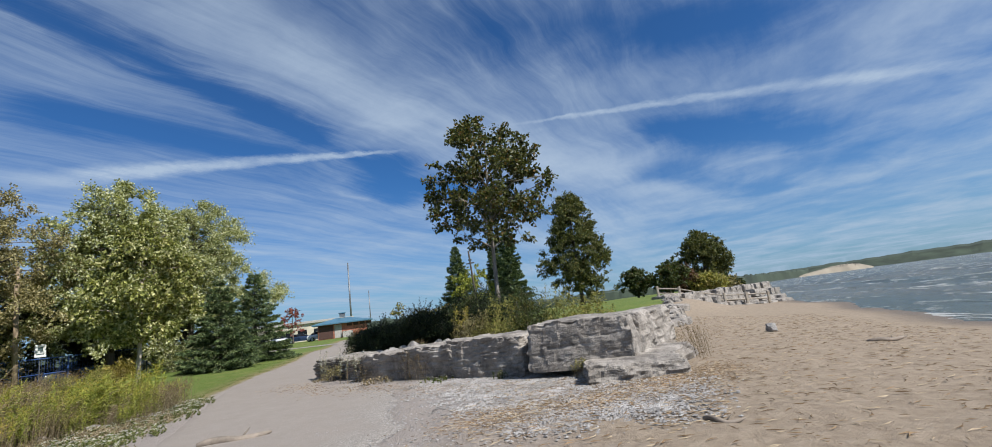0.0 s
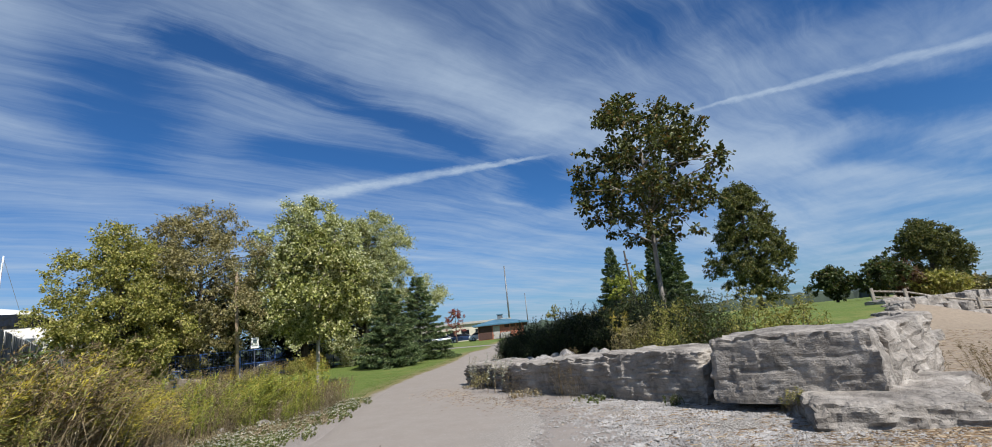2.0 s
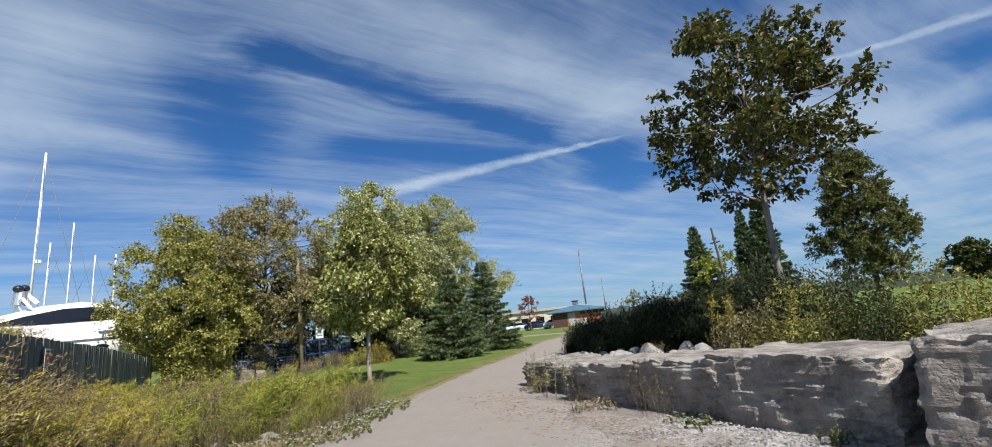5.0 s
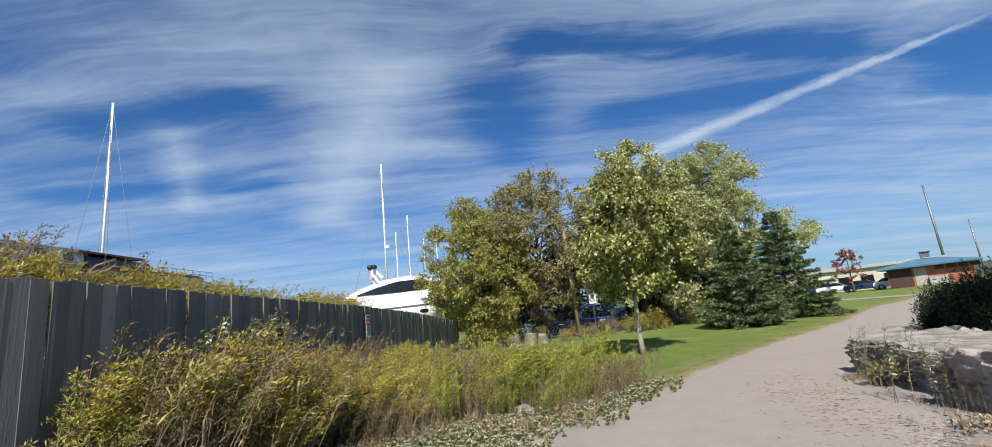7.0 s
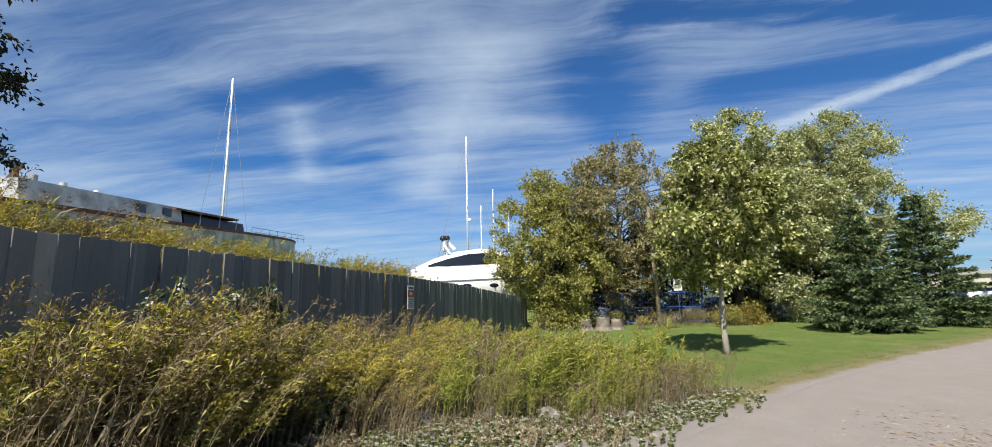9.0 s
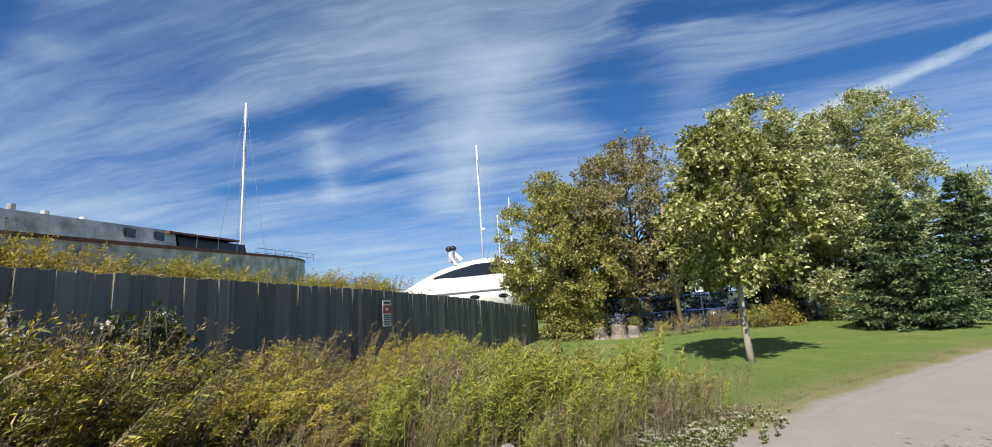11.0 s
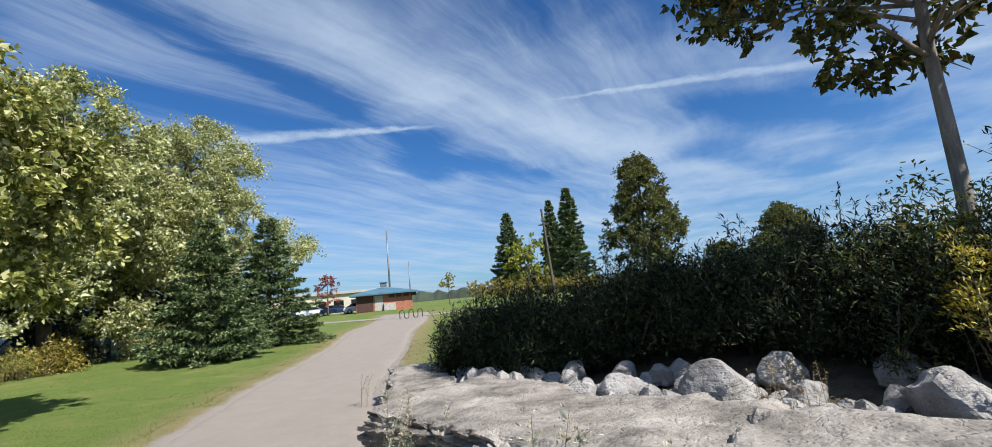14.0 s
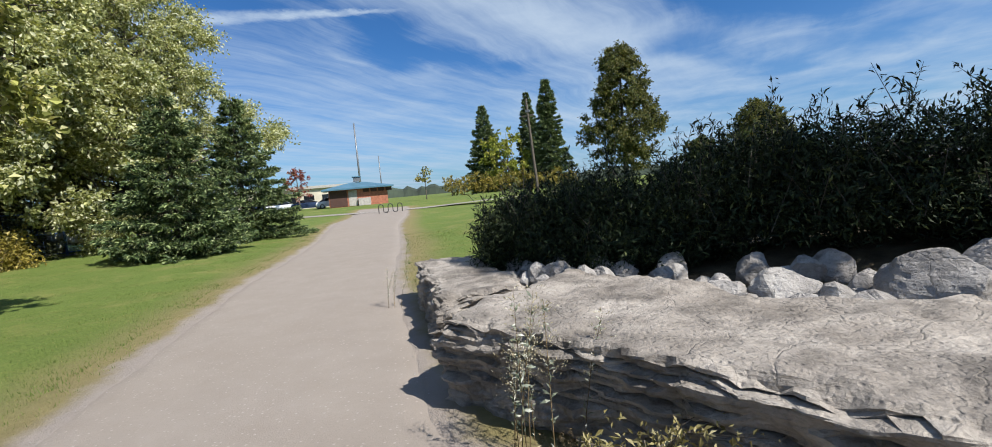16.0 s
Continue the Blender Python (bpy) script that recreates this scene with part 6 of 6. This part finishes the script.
# ---- the pavilion and what stands round it ----
def build_hut():
    h = thing("park_pavilion", "low brick park building with a blue metal roof", "building", at=(-46.2, 70.6, Gz(-46.2, 70.6)), rz=33)
    W, D, T = 7.6, 6.0, 2.25
    for a, b, n in (((-W / 2, -D / 2, 0), (W / 2, -D / 2 + .2, T), "front_wall"), ((-W / 2, D / 2 - .2, 0), (W / 2, D / 2, T), "back_wall"), ((-W / 2, -D / 2 + .2, 0), (-W / 2 + .2, D / 2 - .2, T), "side_wall"), ((W / 2 - .2, -D / 2 + .2, 0), (W / 2, D / 2 - .2, T), "side_wall")):
        part(n, box(bmesh.new(), a, b), "hut_brick", h)
    part("dark_bay", box(bmesh.new(), (-W / 2 + .1, -D / 2 - .06, 0.1), (-1.5, -D / 2 - .004, T - .1)), "hut_dark", h, "dark brown timber front")
    part("door", box(bmesh.new(), (-1.3, -D / 2 - .05, 0.05), (-.2, -D / 2 - .004, 2.1), 0.01), "concrete", h, "pale grey door")
    part("plinth", box(bmesh.new(), (-.1, -D / 2 - .5, 0), (1.5, -D / 2 - .01, 1.0), 0.02), "concrete", h)
    for i in range(4):
        part("louvre", box(bmesh.new(), (.6 + i * 1.0, -D / 2 - .05, 1.75), (1.4 + i * 1.0, -D / 2 - .004, 2.2)), "hut_dark", h)
    bm = bmesh.new()
    e, z = 0.85, T
    lo = [bm.verts.new(p) for p in ((-W / 2 - e, -D / 2 - e, z), (W / 2 + e, -D / 2 - e, z), (W / 2 + e, D / 2 + e, z), (-W / 2 - e, D / 2 + e, z))]
    up = [bm.verts.new((p.co.x, p.co.y, z + .18)) for p in lo]
    r1, r2 = bm.verts.new((-1.0, 0, z + 1.0)), bm.verts.new((1.0, 0, z + 1.0))
    bm.faces.new(lo[::-1])
    for i in range(4):
        bm.faces.new((lo[i], lo[(i + 1) % 4], up[(i + 1) % 4], up[i]))
    bm.faces.new((up[0], up[1], r2, r1)), bm.faces.new((up[1], up[2], r2)), bm.faces.new((up[2], up[3], r1, r2)), bm.faces.new((up[3], up[0], r1))
    part("roof", bm, "blue_roof", h, "hipped blue sheet-metal roof")
    c = part("cupola", box(bmesh.new(), (-.45, -.45, z + 1.1), (.45, .45, z + 1.7), 0.02), "grey_steel", h)
    part("cupola_cap", box(bmesh.new(), (-.6, -.6, z + 1.7), (.6, .6, z + 1.82), 0.02), "blue_roof", c)


build_hut()
b2 = thing("low_building", "pale flat-roofed building far behind the pavilion", "building", at=(-70, 90, Gz(-70, 90)), rz=35)
part("wall", box(bmesh.new(), (-11, -4, 0), (11, 4, 3.6)), "beige_wall", b2)
part("roof", box(bmesh.new(), (-11.5, -4.5, 3.6), (11.5, 4.5, 4.1), 0.03), "concrete", b2)
for i in range(6):
    part("window", box(bmesh.new(), (-9.5 + 3.2 * i, -4.06, 1.0), (-7.7 + 3.2 * i, -4.0, 2.4)), "black_glass", b2)
tree("red_tree", "small tree with rust-red autumn leaves by the pavilion", (-53.6, 67.6, Gz(-53.6, 67.6)), 6.2, 1.3, 1.7, "red_leaf", "dark_bark", 0.1, 40, 0.6, 130, 0.22, 81)
tree("small_tree", "slight young tree beside the far path", (-36.5, 72, Gz(-36, 72)), 4.4, 1.8, 1.2, "weed_leaf", "dark_bark", 0.07, 20, 0.5, 90, 0.2, 82)
for i in range(11):
    x, y = -38 + 1.9 * i, 86 + 0.6 * i
    tree("yellow_shrub", "yellow-leaved shrub in a row by the far lawn", (x, y, Gz(x, y)), random.uniform(2.6, 3.8), 0.2, random.uniform(1.4, 1.9), "yellow_leaf", "dark_bark", 0.06, 22, 0.7, 70, 0.28, 300 + i, shape=0.2, group="yellow shrubs", category="shrub", limbs=5)
for x, y, tall, r in ((-82, 130, 23.0, 0.32), (-76, 131, 13.5, 0.2), (-28, 130, 12, 0.18), (-40, 140, 12, 0.18)):
    tagged(rod("lamp_mast", (x, y, 0), (x, y, tall), r, "grey_steel", None, "", 8, r * 0.6), "tall grey steel mast far beyond the park", "mast", "far masts")
pl = thing("utility_pole", "leaning dark wooden pole with a crossarm among the spruces", "pole", at=(-18.4, 58.2, Gz(-18.4, 58.2)), ry=-3)
part("pole", tube(bmesh.new(), [(0, 0, -.2), (0, 0, 9.6)], [.16, .11], 8), "dark_bark", pl)
part("crossarm", box(bmesh.new(), (-.55, -.05, 7.9), (.55, .05, 8.05), 0.01), "dark_bark", pl)
part("lamp_head", box(bmesh.new(), (-.2, -.12, 8.3), (.25, .12, 8.55), 0.03), "grey_steel", pl)


def build_rack():
    r = thing("bike_rack", "black wave-shaped steel bicycle rack beside the path", "bike rack", at=(-31.6, 50.2, Gz(-31.6, 50.2)), rz=32)
    pts = []
    for i in range(5):
        x = i * 0.42
        up = i % 2 == 0
        for a in np.linspace(0, math.pi, 7):
            pts.append((x + 0.21 - 0.21 * math.cos(a), 0, (0.62 + 0.21 * math.sin(a)) if up else (0.25 - 0.2 * math.sin(a))))
    pts = [(0, 0, 0)] + pts + [(2.1, 0, 0)]
    part("tube", tube(bmesh.new(), pts, 0.035, 8), "black_plastic", r, smooth=True)


build_rack()


# ---- shore defence and rail fence ----
def build_revetment():
    r = thing("revetment", "stepped bank of grey armour stones along the shore", "stone bank", at=(5, 38, 0))
    inv = r.matrix_world.inverted()
    a, d = Vector((2.6, 36.0)), Vector((11.5, 13.5)).normalized()
    back = Vector((-d.y, d.x))
    k = 0
    for row, (shift, z, flat) in enumerate(((0.0, -0.62, 0.34), (1.0, -0.28, 0.36), (1.9, 0.12, 0.6), (2.6, 0.68, 0.62))):
        run = 0.8 * row
        while run < 17.5 + row * 0.5:
            L = random.uniform(0.8, 1.7) if row < 2 else random.uniform(0.7, 1.25)
            p = a + d * (run + L / 2) + back * (shift + random.uniform(-.2, .2))
            m = inv @ pose(p.x, p.y, z + random.uniform(-.06, .06), random.uniform(-4, 4), random.uniform(-4, 4), math.degrees(math.atan2(d.y, d.x)) + random.uniform(-9, 9))
            block("stone", (L, random.uniform(1.0, 1.4), flat + random.uniform(-.05, .08)), 30 + k, r, m, cell=0.17, rugged=0.012, layered=0.02)
            run += L + 0.04
            k += 1
    for i in range(22):                                  # loose flat stones between the wall and the bank
        y = 22 + 14 * (i / 21)
        x = 1.3 + (y - 14.5) * 0.07 + random.uniform(-.5, .7)
        L = random.uniform(0.5, 1.2)
        m = inv @ pose(x, y, Gz(x, y) - 0.12, random.uniform(-5, 5), random.uniform(-5, 5), random.uniform(0, 180))
        block("stone", (L, L * random.uniform(0.6, 0.9), random.uniform(0.25, 0.45)), 130 + i, r, m, cell=0.16, rugged=0.015, layered=0.03)


build_revetment()
rf = thing("rail_fence", "grey timber post and rail fence above the stone bank", "fence", at=(1, 36, 0))
rfi = rf.matrix_world.inverted()
posts = [(2.5 + 1.75 * i, 42.4 + 0.4 * i) for i in range(6)]
for x, y in posts:
    z = Gz(x, y)
    ob = part("post", box(bmesh.new(), (-.09, -.09, -.2), (.09, .09, 1.05), 0.015), "pale_wood", rf)
    ob.matrix_local = rfi @ pose(x, y, z, 0, 0, 13)
for (x1, y1), (x2, y2) in zip(posts, posts[1:]):
    for h in (.45, .85):
        ob = part("rail", tube(bmesh.new(), [(x1, y1, Gz(x1, y1) + h), (x2, y2, Gz(x2, y2) + h)], 0.055, 6), "pale_wood", rf)
        ob.matrix_local = rfi


# ---- small stuff on the ground ----
def scatter(name, label, category, n, pick, sizes, mat, flat=0.6, sides=6):
    """Many small lumps as one object."""
    base = np.array([(math.cos(a), math.sin(a), 0) for a in np.linspace(0, 2 * math.pi, sides, endpoint=False)] + [(0, 0, 1), (0, 0, -0.6)])
    tri = [(i, (i + 1) % sides, sides) for i in range(sides)] + [((i + 1) % sides, i, sides + 1) for i in range(sides)]
    V, F = [], []
    for k in range(n):
        x, y = pick()
        s = random.uniform(*sizes)
        a = random.uniform(0, 6.28)
        c, d = math.cos(a), math.sin(a)
        p = base * np.array([s * random.uniform(0.8, 1.5), s, s * flat]) * rng.uniform(0.75, 1.2, (len(base), 1))
        q = np.stack([p[:, 0] * c - p[:, 1] * d + x, p[:, 0] * d + p[:, 1] * c + y, p[:, 2] + Gz(x, y) + s * flat * 0.4], 1)
        V.append(q)
        F += [tuple(i + k * len(base) for i in t) for t in tri]
    tagged(raw(name, np.concatenate(V).tolist(), F, mat), label, category, kind="stuff")


def in_poly(poly, grow=0.0):
    xs, ys = [p[0] for p in poly], [p[1] for p in poly]
    while True:
        x, y = random.uniform(min(xs) - grow, max(xs) + grow), random.uniform(min(ys) - grow, max(ys) + grow)
        if off(np.array(x), np.array(y), poly) > -grow * random.random() ** 2:
            return x, y


scatter("gravel", "loose pale grey limestone gravel", "gravel", 20000, lambda: in_poly(GRAVEL, 1.0), (0.008, 0.032), "boulder")


def by_path():
    y = random.uniform(2.5, 13.5)
    return along(PATH_R, y) + random.gauss(-0.3, 0.9), y


def on_path():
    y = 3 + 20 * random.random() ** 1.3
    return random.uniform(along(PATH_L, y), along(PATH_R, y)), y


scatter("path_stones", "loose grey stones strewn along the path edge", "gravel", 4500, by_path, (0.006, 0.02), "boulder")
scatter("path_grit", "small loose chips on the trodden path", "gravel", 2600, on_path, (0.004, 0.011), "boulder")


def on_beach():
    return random.uniform(-3, 8.5), random.uniform(3.0, 26) ** 1.0


def sticks(name, label, n, pick, length, mat):
    V, F = [], []
    for k in range(n):
        x, y = pick()
        L, a = random.uniform(*length), random.gauss(0.3, 0.8)
        r = L * random.uniform(0.02, 0.05) + 0.003
        z = Gz(x, y) + r * 0.7 + 0.012
        d = Vector((math.cos(a), math.sin(a), random.uniform(-.03, .05))) * L / 2
        s = Vector((-math.sin(a), math.cos(a), 0)) * r
        bend = s * random.uniform(-4, 4)
        c = Vector((x, y, z))
        up = Vector((0, 0, r))
        V += [c - d, c + bend + s, c + bend + up, c + bend - s, c + d]
        o = k * 5
        F += [(o, o + 1, o + 2), (o, o + 2, o + 3), (o + 4, o + 2, o + 1), (o + 4, o + 3, o + 2), (o, o + 3, o + 1), (o + 4, o + 1, o + 3)]
    tagged(raw(name, [tuple(v) for v in V], F, mat), label, "driftwood", kind="stuff")


sticks("driftwood_bits", "scattered twigs and bark on the sand", 7500, on_beach, (0.03, 0.22), "litter")
sticks("leaf_litter", "dry leaves and twigs along the foot of the wall", 2600, lambda: (lambda t: (-11.5 + 13 * t + random.gauss(0, .5), 14.6 - 5.9 * t ** 0.8 - abs(random.gauss(0, .7))))(random.random()), (0.02, 0.12), "litter")
sticks("bark_chips", "dry bark chips and twigs strewn before the gravel", 6500, lambda: (lambda t: (1.6 - 4.2 * t + random.gauss(0, .4), 10.2 - 4.9 * t + 1.6 * t * t + random.gauss(0, .5)))(random.random()), (0.02, 0.11), "litter")


def log(label, at, L, r, rz, seed):
    t = thing("driftwood_log", label, "driftwood", at=at, rz=rz)
    pts = [(L * (f - .5), 0.06 * math.sin(f * 5 + seed), r * 0.8 + 0.02 * math.sin(f * 7)) for f in np.linspace(0, 1, 8)]
    part("wood", tube(bmesh.new(), pts, [r * k for k in (.6, .95, 1, .92, .85, .9, .7, .3)], 9), "stump_wood", t, smooth=True)
    part("snag", tube(bmesh.new(), [(L * .1, 0, r), (L * .2, .12, r * 2.6)], [r * .35, r * .1], 6), "stump_wood", t, smooth=True)


log("bleached driftwood log at the path edge", (-6.6, 6.8, Gz(-6.6, 6.8) - 0.03), 1.1, 0.07, 40, 1)
log("short bleached driftwood stick on the sand", (0.8, 6.1, Gz(.8, 6.1)), 0.45, 0.03, -20, 2)
log("driftwood stick on the sand", (5.5, 13, Gz(5.5, 13)), 0.9, 0.05, 10, 3)
for i, (x, y, a) in enumerate(((-12.7, 5.7, .34), (-12.2, 6.5, .4), (-12.3, 7.6, .42), (-12.15, 8.5, .36), (-11.7, 9.6, .3))):
    boulder("flat grey stone half buried before the weeds", (x, y, Gz(x, y) - 0.16), (a, a * 0.6, 0.2), 300 + i, "half-buried stones by the weeds", 3, "limestone")
boulder("single dark stone lying on the sand", (4.3, 17.5, Gz(4.3, 17.5)), (.22, .18, .16), 91, "stones on the beach", 3)
boulder("small stone lying on the sand", (8.6, 11.4, Gz(8.6, 11.4)), (.12, .1, .1), 92, "stones on the beach", 2)


def blades(name, label, n, pick, tall, mat):
    P = np.array([pick() for _ in range(n)])
    z = height(P[:, 0], P[:, 1]) - 0.01
    h = rng.uniform(tall[0], tall[1], n)
    a = rng.uniform(0, 6.28, n)
    w = h * 0.09
    lx, ly = rng.normal(size=n) * h * 0.35 - h * 0.1, rng.normal(size=n) * h * 0.35
    v = np.empty((n, 3, 3))
    v[:, 0] = np.stack([P[:, 0] - np.cos(a) * w, P[:, 1] - np.sin(a) * w, z], 1)
    v[:, 1] = np.stack([P[:, 0] + np.cos(a) * w, P[:, 1] + np.sin(a) * w, z], 1)
    v[:, 2] = np.stack([P[:, 0] + lx, P[:, 1] + ly, z + h], 1)
    tagged(raw(name, v.reshape(-1, 3).tolist(), np.arange(n * 3).reshape(n, 3).tolist(), mat), label, "grass", kind="stuff")


def on_lawn():
    while True:
        y = 10.5 + 22 * random.random() ** 1.6
        x = along(PATH_L, y) - 0.55 - 9 * random.random() ** 1.5
        if x < front_x(min(y, 11.7)) - 0.5 or y > 12:
            return x, y


blades("grass", "short mown lawn grass", 70000, on_lawn, (0.018, 0.048), "grass_blade")
blades("edge_grass", "ragged grass tufts along the path edge", 5000, lambda: (lambda y: (along(PATH_L, y) + random.gauss(-0.38, 0.16), y))(random.uniform(8, 40)), (0.015, 0.05), "grass_blade")
blades("bank_grass", "grass beside the hedge along the path", 7000, lambda: (lambda y: (along(PATH_R, y) + 0.1 + 4 * random.random() ** 1.5, y))(random.uniform(19.2, 30)), (0.02, 0.06), "grass_blade")
